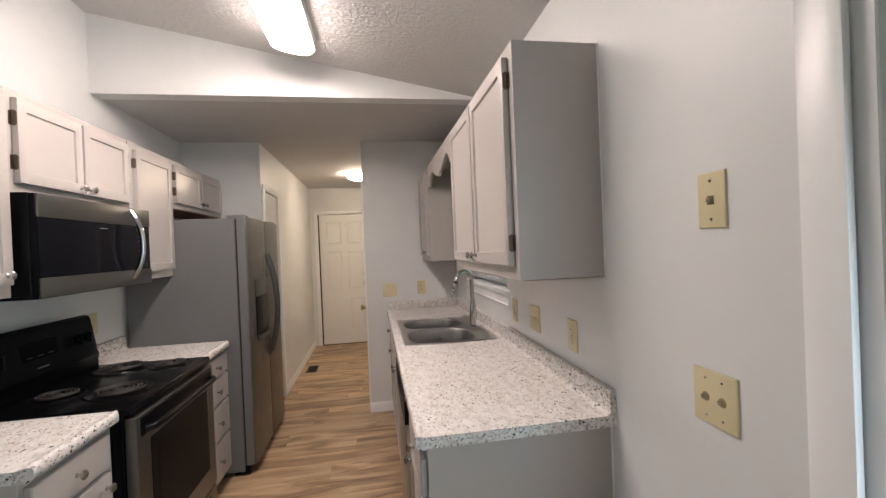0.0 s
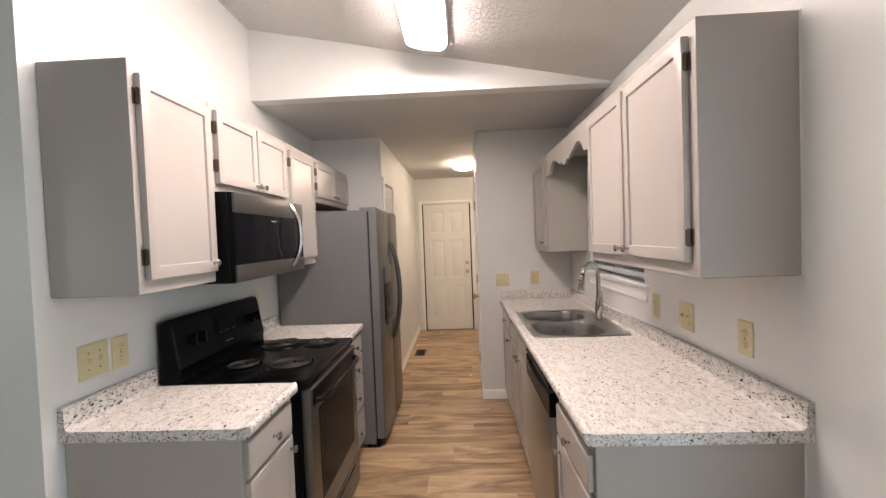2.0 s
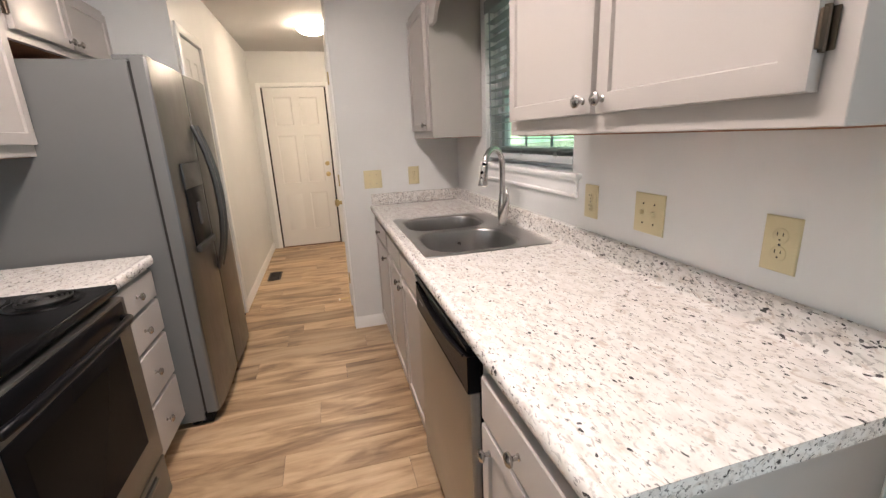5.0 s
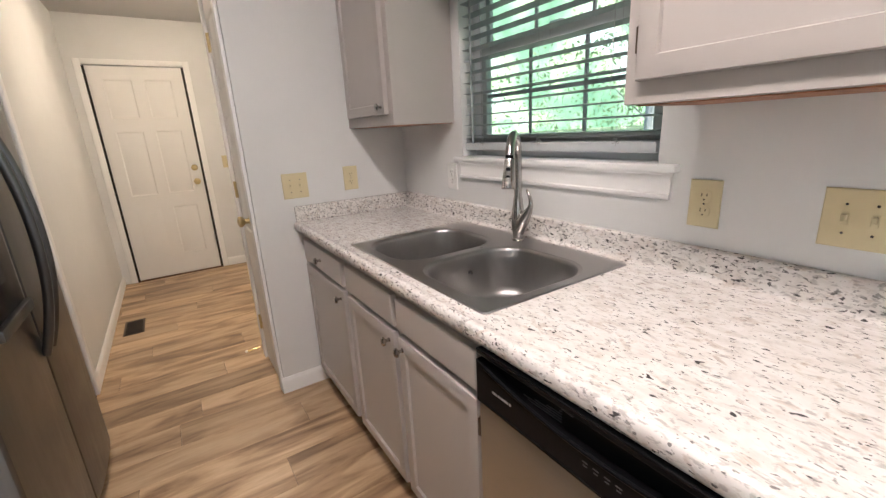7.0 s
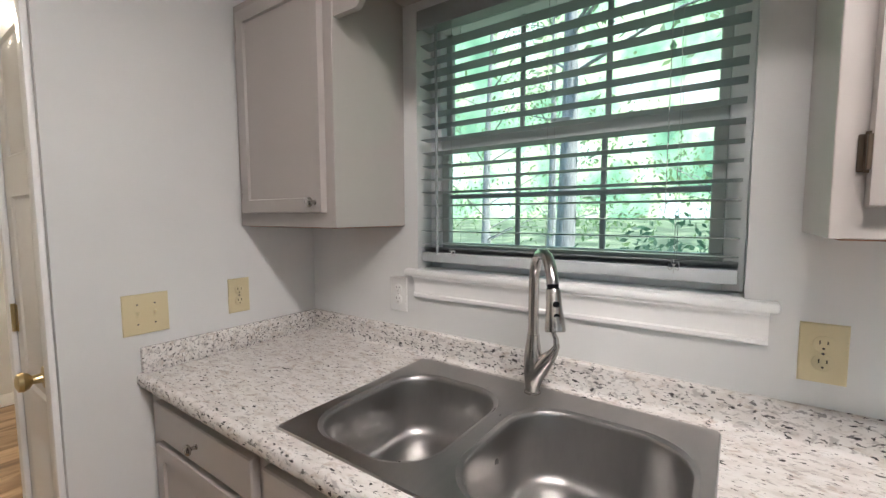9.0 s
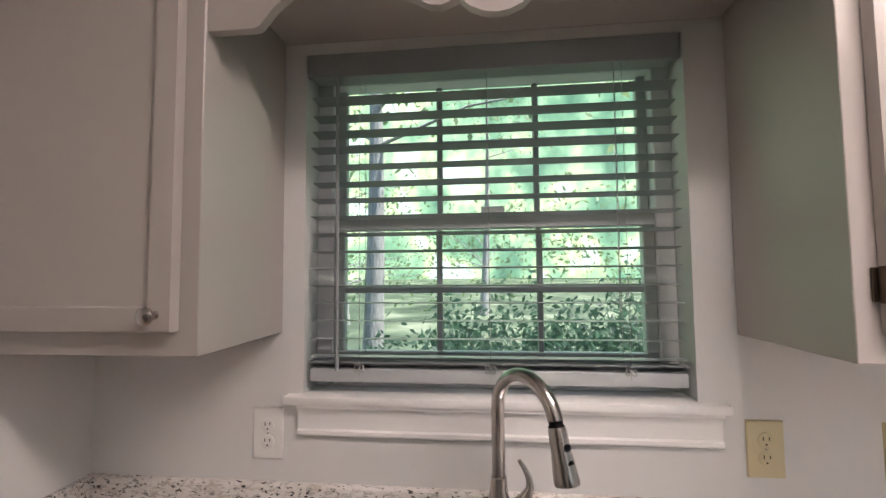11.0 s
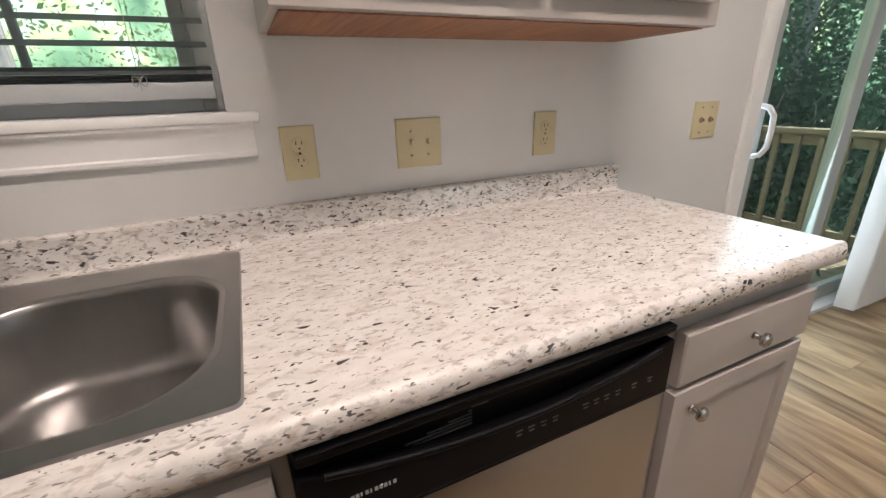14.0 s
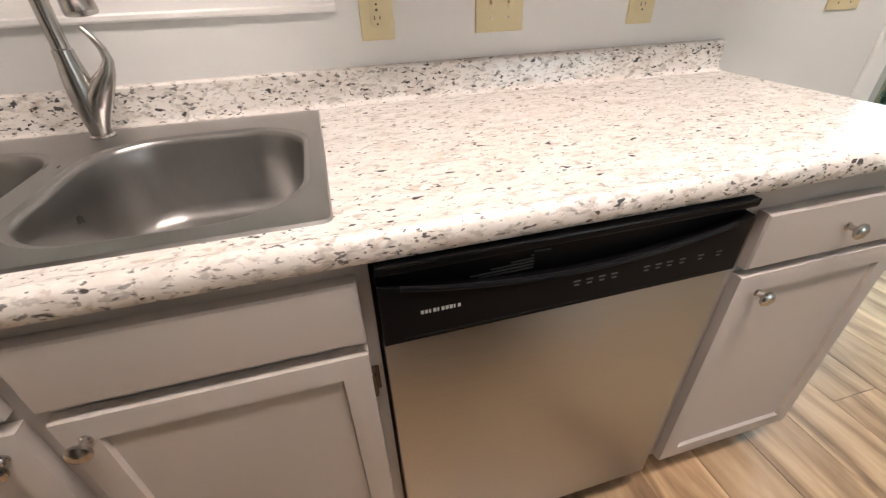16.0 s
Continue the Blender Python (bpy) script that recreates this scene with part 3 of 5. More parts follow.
# ---------------------------------------------------------------- lamps
LX, LY0, LY1 = -0.287, 1.38, 2.60
tilt = math.degrees(math.atan(SLOPE))
lamp = thing("ceiling_light", pose(LX, (LY0 + LY1) / 2, zslope(LX), 0, tilt, 0), "lit white wraparound fluorescent light under the sloped ceiling", "light")
hl = (LY1 - LY0) / 2
part("housing", bm_box(-0.127, 0.127, -hl + 0.004, hl - 0.004, -0.040, 0.0, bevel=0.003), WHITEPL, lamp)
arc = [(-0.119, -0.0405), (-0.117, -0.048), (-0.111, -0.064), (-0.093, -0.077), (-0.05, -0.085), (0.0, -0.087), (0.05, -0.085), (0.093, -0.077), (0.111, -0.064), (0.117, -0.048), (0.119, -0.0405)]
part("diffuser", prism(bmesh.new(), arc, "y", -hl + 0.006, hl - 0.006), TUBE, lamp, "glowing white acrylic diffuser", 60)
cap = [(u * 1.02, v * 1.02 + (0.010 if v > -0.02 else 0.0)) for u, v in arc]
for s in (-1, 1):
    part("end_cap", prism(bmesh.new(), cap, "y", s * (hl - 0.006), s * (hl + 0.002)), WHITEPL, lamp)

dome = thing("ceiling_light", pose(-0.05, 5.56, ZFLAT), "lit white glass dome light on the hall ceiling", "light")
part("base", lathe(bmesh.new(), [(0, 0.125), (0.018, 0.128), (0.024, 0.120)], (0, 0, 0), (0, 0, -1), 32), NICKEL, dome, "metal ceiling base")
part("glass", lathe(bmesh.new(), [(0.018, 0.135), (0.03, 0.142), (0.05, 0.135), (0.07, 0.112), (0.085, 0.075), (0.093, 0.03), (0.095, 0.0)], (0, 0, 0), (0, 0, -1), 32), DOME, dome, "glowing frosted glass bowl", 70)
part("finial", lathe(bmesh.new(), [(0.094, 0.008), (0.10, 0.010), (0.108, 0.006), (0.112, 0.0)], (0, 0, 0), (0, 0, -1), 14), NICKEL, dome, "small metal finial")

# ---------------------------------------------------------------- sink and faucet


def rounded(x0, x1, y0, y1, r, n=7):
    """A loop of points round a rectangle with rounded corners."""
    pts = []
    for cx, cy, a0 in ((x1 - r, y1 - r, 0), (x0 + r, y1 - r, 90), (x0 + r, y0 + r, 180), (x1 - r, y0 + r, 270)):
        for k in range(n + 1):
            a = radians(a0 + 90 * k / n)
            pts.append((cx + r * math.cos(a), cy + r * math.sin(a)))
    return pts


sink = thing("kitchen_sink", pose(0, 0, 0), "stainless steel double-bowl sink set in the countertop", "sink")
ZS = ZC + 0.0045
BOWLS = ((0.290, 0.708, 2.962, 3.302, 0.115), (0.290, 0.708, 2.535, 2.926, 0.125))
bm = bmesh.new()
loops = []
outer = rounded(SX0, SX1, SKY0, SKY1, 0.012, 3)
for pts in [outer] + [rounded(*b, 12) for b in BOWLS]:
    vs = [bm.verts.new((x, y, ZS)) for x, y in pts]
    loops.append(vs)
    for k in range(len(vs)):
        bm.edges.new((vs[k], vs[(k + 1) % len(vs)]))
bmesh.ops.triangle_fill(bm, edges=bm.edges[:], use_beauty=True)
low = [bm.verts.new((x, y, ZC - 0.001)) for x, y in rounded(SX0 - 0.003, SX1 + 0.003, SKY0 - 0.003, SKY1 + 0.003, 0.013, 3)]
n = len(low)
for k in range(n):
    bm.faces.new((loops[0][k], loops[0][(k + 1) % n], low[(k + 1) % n], low[k]))
part("rim", bm, SINKSTEEL, sink, "", 50)
for (x0, x1, y0, y1, r) in BOWLS:
    bm = bmesh.new()
    rings = []
    for inset, z in ((0, ZS), (0.003, ZS - 0.0022), (0.008, ZS - 0.0026), (0.0105, ZS - 0.005), (0.0125, ZS - 0.014), (0.016, ZS - 0.07), (0.020, ZS - 0.140), (0.025, ZS - 0.158), (0.036, ZS - 0.170), (0.056, ZS - 0.1755), (0.12, ZS - 0.179)):
        rings.append([bm.verts.new((x, y, z)) for x, y in rounded(x0 + inset, x1 - inset, y0 + inset, y1 - inset, max(r - inset * 0.6, 0.012), 12)])
    for a, b in zip(rings, rings[1:]):
        for k in range(len(a)):
            bm.faces.new((a[k], a[(k + 1) % len(a)], b[(k + 1) % len(a)], b[k]))
    bm.faces.new(rings[-1])
    bowl = part("bowl", bm, SINKSTEEL, sink, "", 60)
    cx, cy = (x0 + x1) / 2 + 0.02, (y0 + y1) / 2
    part("drain", lathe(bmesh.new(), [(0, 0.056), (0.002, 0.056), (0.003, 0.048), (0.0015, 0.040), (0.001, 0.012), (0.006, 0.010), (0.006, 0.0)], (cx, cy, ZS - 0.1788), (0, 0, 1), 28), CHROME, bowl, "round strainer")

FX, FY = 0.757, 2.930
faucet = thing("faucet", pose(FX, FY, ZS), "brushed nickel pull-down gooseneck faucet on the sink", "faucet")
part("base", lathe(bmesh.new(), [(0, 0.022), (0.003, 0.022), (0.006, 0.018), (0.03, 0.0205), (0.06, 0.0240), (0.09, 0.0235), (0.115, 0.0215), (0.14, 0.0175), (0.158, 0.0165), (0.160, 0.0140)], (0, 0, 0), (0, 0, 1), 28), NICKEL, faucet)
d = Vector((-0.157, -0.120, 0)).normalized()
RA = 0.082
neck = [Vector((0, 0, 0.15)), Vector((0, 0, 0.22)), Vector((0, 0, 0.285))]
for k in range(1, 19):
    a = radians(180 - 166 * k / 18)
    neck.append(d * (RA + RA * math.cos(a)) + Vector((0, 0, 0.297 + RA * math.sin(a))))
end = neck[-1]
part("spout", tube(bmesh.new(), neck, 0.0138, 18), NICKEL, faucet)
down = (d * 0.24 - Vector((0, 0, 1))).normalized()
part("collar", lathe(bmesh.new(), [(0, 0.0140), (0.003, 0.0125), (0.006, 0.0125), (0.009, 0.0148), (0.013, 0.0155)], end, down, 20), BLACKPL, faucet, "dark joint ring")
head = part("spray_head", lathe(bmesh.new(), [(0.010, 0.0150), (0.016, 0.0165), (0.045, 0.0172), (0.075, 0.0205), (0.098, 0.0225), (0.103, 0.0215), (0.104, 0.0)], end, down, 24), NICKEL, faucet)
side = Vector((0, 0, 1)).cross(d).normalized()
outw = (d + down * 0.25).normalized()
for s in (0.040, 0.066):
    p = end + down * s + d * 0.0155
    part("button", lathe(bmesh.new(), [(0, 0.0075), (0.003, 0.0075), (0.0045, 0.005), (0.0047, 0)], p, d, 14), BLACKPL, head, "black spray button")
hp = [(0.0, -0.004, 0.018), (0.0, -0.010, 0.048), (0.0, -0.024, 0.076), (-0.001, -0.041, 0.099), (-0.001, -0.055, 0.117), (0.0, -0.064, 0.136), (0.0, -0.062, 0.156), (0.001, -0.053, 0.175), (0.002, -0.042, 0.191)]
part("handle", tube(bmesh.new(), hp, [0.015, 0.0215, 0.0235, 0.0185, 0.0130, 0.0085, 0.0068, 0.0055, 0.004], 16), NICKEL, faucet, "curved lever handle")

# ---------------------------------------------------------------- dishwasher (local x from far to near, front at y = 0)
dwr = thing("dishwasher", pose(0.208, 2.473, 0, 0, 0, -90), "stainless dishwasher with black control panel under the counter", "dishwasher")
W = 0.592
part("tub", bm_box(0.004, W - 0.004, 0.03, 0.60, 0.10, 0.868), BLACKPL, dwr, "black cabinet body")
part("door", bm_box(0, W, 0, 0.028, 0.105, 0.737, bevel=0.003, seg=2), steel("dishwasher_steel", (0.455, 0.448, 0.435), 0.34, (2, 2, 220)), dwr, "brushed stainless door")
part("kick_plate", bm_box(0.006, W - 0.006, 0.055, 0.07, 0.01, 0.10), BLACKPL, dwr)
bm = bmesh.new()
sag = []
for k in range(33):
    u = 0.03 + (W - 0.06) * k / 32
    q = (u - W / 2) / (W / 2 - 0.03)
    sag.append((u, 0.833 - 0.030 * (1 - q * q)))
# panel face below the curved lip, and the hollow above it
low = [(0.0, 0.739), (W, 0.739), (W, 0.842)] + [(u, z) for u, z in reversed(sag)] + [(0.0, 0.842)]
prism(bm, low, "y", -0.006, 0.028)
panel = part("control_panel", bm, BLACKPL, dwr, "glossy black control panel", 20)
bm = bmesh.new()
prism(bm, [(0.0, 0.8425)] + sag + [(W, 0.8425), (W, 0.862), (0.0, 0.862)], "y", 0.012, 0.028)
box(bm, 0, W, -0.007, 0.0285, 0.856, 0.871, 0.004, 2)
part("handle_recess", bm, BLACKPL, panel, "recessed hand grip", 20)
lip = [(u, -0.006, z) for u, z in sag]
part("lip", tube(bmesh.new(), lip, 0.0042, 8), BLACKPL, panel, "raised curved grip edge")
part("panel_bead", tube(bmesh.new(), [(0.03, -0.006, 0.7455), (W - 0.03, -0.006, 0.7455)], 0.0016, 6), BLACKPL, panel, "thin moulded line")
part("top_edge", tube(bmesh.new(), [(0.004, -0.0065, 0.8695), (W - 0.004, -0.0065, 0.8695)], 0.0022, 8), BLACK, panel, "glossy upper edge")
for k in range(6):
    bm = bmesh.new()
    z = 0.806 + 0.0055 * k
    tube(bm, [(0.10 + 0.030 * k, 0.0108, z + 0.006), (0.225, 0.0108, z + 0.007)], 0.0012, 6)
    part("vent_slot", bm, DIMMARK, panel)
for k in range(10):
    w_ = 0.0052 if k not in (2, 4, 8) else 0.003
    part("logo_mark", bm_box(0.054 + 0.0058 * k, 0.054 + 0.0058 * k + w_ * 0.8, -0.0064, -0.0055, 0.784, 0.7900), GREYMARK, panel)
for x0, n in ((0.285, 4), (0.405, 3), (0.470, 1), (0.505, 1), (0.540, 1)):
    for k in range(n):
        u = x0 + k * 0.021
        part("button_label", bm_box(u, u + 0.011, -0.0068, -0.0055, 0.783, 0.7855), DIMMARK, panel)
        part("button_label", bm_box(u + 0.002, u + 0.010, -0.0068, -0.0055, 0.776, 0.7785), DIMMARK, panel)

# ---------------------------------------------------------------- range (local x from near to far, front at y = 0)
RW = 0.756
rng = thing("kitchen_range", pose(-0.800, 1.879, 0, 0, 0, 90), "black and stainless electric coil range between the counters", "range")
RD = -0.800 - XL - 0.012
part("body", bm_box(0, RW, 0.045, RD, 0.03, 0.895, bevel=0.002), BLACK, rng, "black enamel sides")
for u in (0.04, RW - 0.04):
    for v in (0.10, RD - 0.06):
        part("foot", lathe(bmesh.new(), [(0, 0.016), (0.032, 0.016)], (u, v, 0), (0, 0, 1), 12), BLACKPL, rng)
top = part("cooktop", bm_box(-0.001, RW + 0.001, 0.012, RD - 0.09, 0.888, 0.921, bevel=0.009, seg=3), BLACK, rng, "black enamel cooktop with drips")


def burner(cx, cy, r, turns):
    """A drip pan with its coil."""
    zt = 0.921
    pan = part("drip_pan", lathe(bmesh.new(), [(0.0, r + 0.022), (0.003, r + 0.020), (0.004, r + 0.013), (0.001, r + 0.008), (0.0005, 0.01)], (cx, cy, zt), (0, 0, 1), 40), BLACK, top, "black drip pan")
    bm = bmesh.new()
    pts = []
    for k in range(turns * 28 + 1):
        a = 2 * math.pi * k / 28
        rr = 0.022 + (r - 0.028) * k / (turns * 28)
        pts.append((cx + rr * math.cos(a), cy + rr * math.sin(a), zt + 0.0105))
    tube(bm, pts, 0.0042, 6)
    part("coil", bm, COIL, pan, "dark spiral heating coil", 60)
    part("medallion", lathe(bmesh.new(), [(0.006, 0.016), (0.011, 0.015), (0.012, 0.0)], (cx, cy, zt), (0, 0, 1), 18), STEEL, pan, "metal centre cap")


burner(0.225, 0.405, 0.078, 4)
burner(0.230, 0.175, 0.102, 5)
burner(0.640 - 0.01, 0.385, 0.102, 5)
burner(0.645 - 0.01, 0.160, 0.078, 4)
# backguard with sloped face and rounded shoulders
bm = bmesh.new()
RB = RD
RD = RD - 0.030
prof = [(RD, 0.90), (RD - 0.075, 0.90), (RD - 0.075, 0.955), (RD - 0.087, 0.985), (RD - 0.080, 1.00), (RD - 0.053, 1.165), (RD - 0.045, 1.183), (RD - 0.030, 1.192), (RD - 0.01, 1.190), (RD, 1.18)]
prism(bm, prof, "x", -0.004, RW + 0.004)
es = [e for e in bm.edges if abs(e.verts[0].co.x - e.verts[1].co.x) < 1e-5 and min(v.co.z for v in e.verts) > 0.95]
bmesh.ops.bevel(bm, geom=es, offset=0.014, segments=3, profile=0.5, affect="EDGES")
guard = part("backguard", bm, BLACKPL, rng, "black control backguard", 30)
slope_n = Vector((0, -0.987, 0.16))
base_p = Vector((0, RD - 0.067, 1.085))
for u in (0.095, 0.165, 0.605, 0.675):
    o = base_p + Vector((u, 0, 0))
    kn = part("control_knob", lathe(bmesh.new(), [(0, 0.024), (0.004, 0.024), (0.006, 0.020), (0.020, 0.0175), (0.023, 0.015), (0.0232, 0)], o, slope_n, 22), BLACKPL, guard, "round black knob")
    bm = bmesh.new()
    box(bm, o.x - 0.006, o.x + 0.006, o.y - 0.034, o.y - 0.010, o.z - 0.024, o.z + 0.029, 0.003)
    part("knob_grip", bm, BLACKPL, kn)
    part("knob_mark", bm_box(o.x - 0.007, o.x + 0.007, o.y - 0.0015 + 0.006, o.y + 0.010, o.z - 0.046, o.z - 0.036), GREYMARK, guard)
clock = [(RD - 0.070, 1.055), (RD - 0.0735, 1.055), (RD - 0.0615, 1.130), (RD - 0.058, 1.130)]
part("display", prism(bmesh.new(), clock, "x", 0.285, 0.49), BLACKGLASS, guard, "dark clock display")
part("logo_mark", bm_box(0.352, 0.418, RD - 0.081, RD - 0.074, 1.012, 1.018), LOGOMARK, guard)
for k in range(3):
    part("button_label", bm_box(0.305 + 0.06 * k, 0.335 + 0.06 * k, RD - 0.0745, RD - 0.066, 1.066, 1.069), DIMMARK, guard)
# oven door
door = part("oven_door", bm_box(0.006, RW - 0.006, 0.0, 0.043, 0.232, 0.876, bevel=0.005, seg=2), STEEL, rng, "brushed stainless oven door")
part("door_window", bm_box(0.098, RW - 0.098, -0.0025, 0.004, 0.345, 0.765, bevel=0.002), OVENGLASS, door, "dark oven window")
part("window_inner", bm_box(0.150, RW - 0.150, -0.0032, -0.0024, 0.400, 0.715), duller(mat("smoked_glass", (0.010, 0.009, 0.008), 0.2), 0.03), door, "smoked see-through inner pane")
part("door_top", bm_box(0.030, RW - 0.030, -0.003, 0.02, 0.792, 0.868, bevel=0.006, seg=2), BLACKPL, door, "black upper band of the door")
hb = [(0.06, -0.004, 0.815), (0.075, -0.030, 0.818), (0.12, -0.042, 0.822)] + [(0.12 + 0.516 * k / 8, -0.044, 0.822) for k in range(1, 8)] + [(RW - 0.12, -0.042, 0.822), (RW - 0.075, -0.030, 0.818), (RW - 0.06, -0.004, 0.815)]
part("handle", tube(bmesh.new(), hb, 0.0135, 12), BLACKPL, door, "black bar handle")
drawer = part("drawer", bm_box(0.006, RW - 0.006, 0.002, 0.043, 0.055, 0.222, bevel=0.005, seg=2), STEEL, rng, "stainless storage drawer")
part("pull", bm_box(0.10, RW - 0.10, -0.008, 0.012, 0.176, 0.192, bevel=0.004, seg=2), STEEL, drawer, "long raised drawer pull")
# no slot is cut: a dark strip gives its shade
part("pull_shadow_gap", bm_box(0.105, RW - 0.105, -0.001, 0.01, 0.192, 0.202), DARKGAP, drawer, "dark strip for the shade in the finger slot")

# ---------------------------------------------------------------- microwave
MW = 0.756
mwv = thing("microwave", pose(-1.085, 1.878, 1.342, 0, 0, 90), "stainless and black over-the-range microwave under the wall cabinet", "microwave")
MD = -1.085 - XL - 0.003
part("case", bm_box(0, MW, 0.032, MD, 0.012, 0.390, bevel=0.002), BLACKPL, mwv, "black metal case")
part("bottom_plate", bm_box(-0.001, MW + 0.001, 0.02, MD, 0.0, 0.0118), BLACKPL, mwv, "black underside with vents")
mdoor = part("door", bm_box(0, MW, 0.0, 0.030, 0.004, 0.388, bevel=0.004, seg=2), BLACKGLASS, mwv, "black glass door")
part("top_band", bm_box(0, MW, -0.004, 0.012, 0.300, 0.388, bevel=0.003, seg=2), STEEL, mdoor, "brushed stainless upper band")
part("bottom_band", bm_box(0, MW, -0.004, 0.012, 0.004, 0.077, bevel=0.003, seg=2), STEEL, mdoor, "brushed stainless lower band")
part("logo_mark", bm_box(0.345, 0.400, -0.0012, 0.002, 0.273, 0.277), LOGOMARK, mdoor)
hpts = []
for k in range(15):
    q = -1 + 2 * k / 14
    hpts.append((0.575, -0.006 - 0.050 * (1 - abs(q) ** 2.4), 0.205 + 0.165 * q))
hm = tube(bmesh.new(), hpts, 0.0125, 14)
part("handle", hm, CHROME, mdoor, "bowed chrome handle")
for r in range(7):
    for k in range(3):
        part("keypad_mark", bm_box(0.640 + 0.032 * k, 0.652 + 0.032 * k, -0.0012, 0.002, 0.100 + 0.024 * r, 0.104 + 0.024 * r), DIMMARK, mdoor)
part("display", bm_box(0.628, 0.735, -0.0014, 0.002, 0.270, 0.290), DARKGAP, mdoor, "dark display strip")

# ---------------------------------------------------------------- refrigerator
FW = 0.905
FXF = -0.714
fr = thing("refrigerator", pose(FXF, 3.090, 0, 0, 0, 90), "grey-sided side-by-side refrigerator with stainless doors", "refrigerator")
FD = FXF - XL - 0.02
part("cabinet", bm_box(0.004, FW - 0.004, 0.082, FD, 0.03, 1.716, bevel=0.004), FRIDGESIDE, fr, "grey textured enamel cabinet")
part("grille", bm_box(0.01, FW - 0.01, 0.05, 0.10, 0.012, 0.068, bevel=0.003), BLACKPL, fr, "black base grille")
for v in (0.14, FD - 0.08):
    for u in (0.05, FW - 0.05):
        part("foot", lathe(bmesh.new(), [(0, 0.02), (0.032, 0.02)], (u, v, 0), (0, 0, 1), 10), BLACKPL, fr)
part("gasket", bm_box(0.012, FW - 0.012, 0.066, 0.084, 0.075, 1.71), GASKET, fr, "dark door seal")
SPLIT = 0.475


def fridge_door(u0, u1):
    """A door with a gently bowed front."""
    n = 10
    prof = [(u0, 0.068), (u0, 0.018)]
    for k in range(n + 1):
        q = k / n
        u = u0 + 0.006 + (u1 - u0 - 0.012) * q
        prof.append((u, 0.010 - 0.012 * math.sin(math.pi * q) ** 0.6))
    prof += [(u1, 0.018), (u1, 0.068)]
    bm = prism(bmesh.new(), prof, "z", 0.072, 1.724)
    es = [e for e in bm.edges if abs(e.verts[0].co.z - e.verts[1].co.z) < 1e-5 and max(v.co.y for v in e.verts) < 0.03]
    bmesh.ops.bevel(bm, geom=es, offset=0.006, segments=2, profile=0.5, affect="EDGES")
    return bm


fdoor = part("freezer_door", fridge_door(0.002, SPLIT), STEELV, fr, "brushed stainless door with dispenser", 40)
rdoor = part("fridge_door", fridge_door(SPLIT + 0.008, FW - 0.002), STEELV, fr, "brushed stainless door", 40)
for dd in (fdoor, rdoor):
    dd.data.materials.append(FRIDGESIDE)
    for p in dd.data.polygons:
        if abs(p.normal.x) > 0.9 or abs(p.normal.z) > 0.9:
            p.material_index = 1
for u, dd in ((SPLIT - 0.035, fdoor), (SPLIT + 0.043, rdoor)):
    pts = []
    for k in range(21):
        q = -1 + 2 * k / 20
        pts.append((u, 0.0 - 0.062 * (1 - abs(q) ** 2.2), 1.085 + 0.385 * q))
    part("handle", tube(bmesh.new(), pts, 0.0135, 12), STEELV, dd, "long bowed grey handle")
# dispenser
disp = part("dispenser", bm_box(0.12, 0.40, -0.006, 0.02, 0.88, 1.285, bevel=0.005, seg=2), BLACKPL, fdoor, "dark ice and water dispenser")
for x0, x1, z0, z1 in ((0.115, 0.405, 1.175, 1.295),):
    part("dispenser_panel", bm_box(x0, x1, -0.010, 0.0, z0, z1, bevel=0.004, seg=2), STEELV, disp, "silver control strip")
part("dispenser_tray", bm_box(0.115, 0.405, -0.022, 0.0, 0.872, 0.905, bevel=0.005, seg=2), STEELV, disp, "silver drip tray")
part("paddle", bm_box(0.235, 0.285, -0.014, -0.004, 0.99, 1.10, bevel=0.004), DIMMARK, disp, "grey dispenser paddle")
for u in (0.03, FW - 0.12):
    part("hinge_cover", bm_box(u, u + 0.09, 0.022, 0.14, 1.716, 1.738, bevel=0.005, seg=2), FRIDGESIDE, fr)

# ---------------------------------------------------------------- window over the sink
win = structure("window_1", bm_box(XR - 0.028, XR + 0.075, WY0 - 0.062, WY1 + 0.042, WZ0 - 0.022, WZ0, bevel=0.006, seg=2), TRIM, "single-hung window with white stool and apron over the sink", "window")
prof = [(XR - 0.001, WZ0 - 0.096), (XR - 0.012, WZ0 - 0.096), (XR - 0.015, WZ0 - 0.092), (XR - 0.015, WZ0 - 0.084), (XR - 0.010, WZ0 - 0.080), (XR - 0.010, WZ0 - 0.050), (XR - 0.014, WZ0 - 0.036), (XR - 0.022, WZ0 - 0.028), (XR - 0.022, WZ0 - 0.0222), (XR - 0.001, WZ0 - 0.0222)]
part("apron", prism(bmesh.new(), prof, "y", WY0 - 0.045, WY1 + 0.008), TRIM, win)
XW = XR + 0.078


def bars(name, rects, x0, x1, material, parent, label=""):
    for y0, y1, z0, z1 in rects:
        part(name, bm_box(x0, x1, y0, y1, z0, z1, bevel=0.003), material, parent, label)


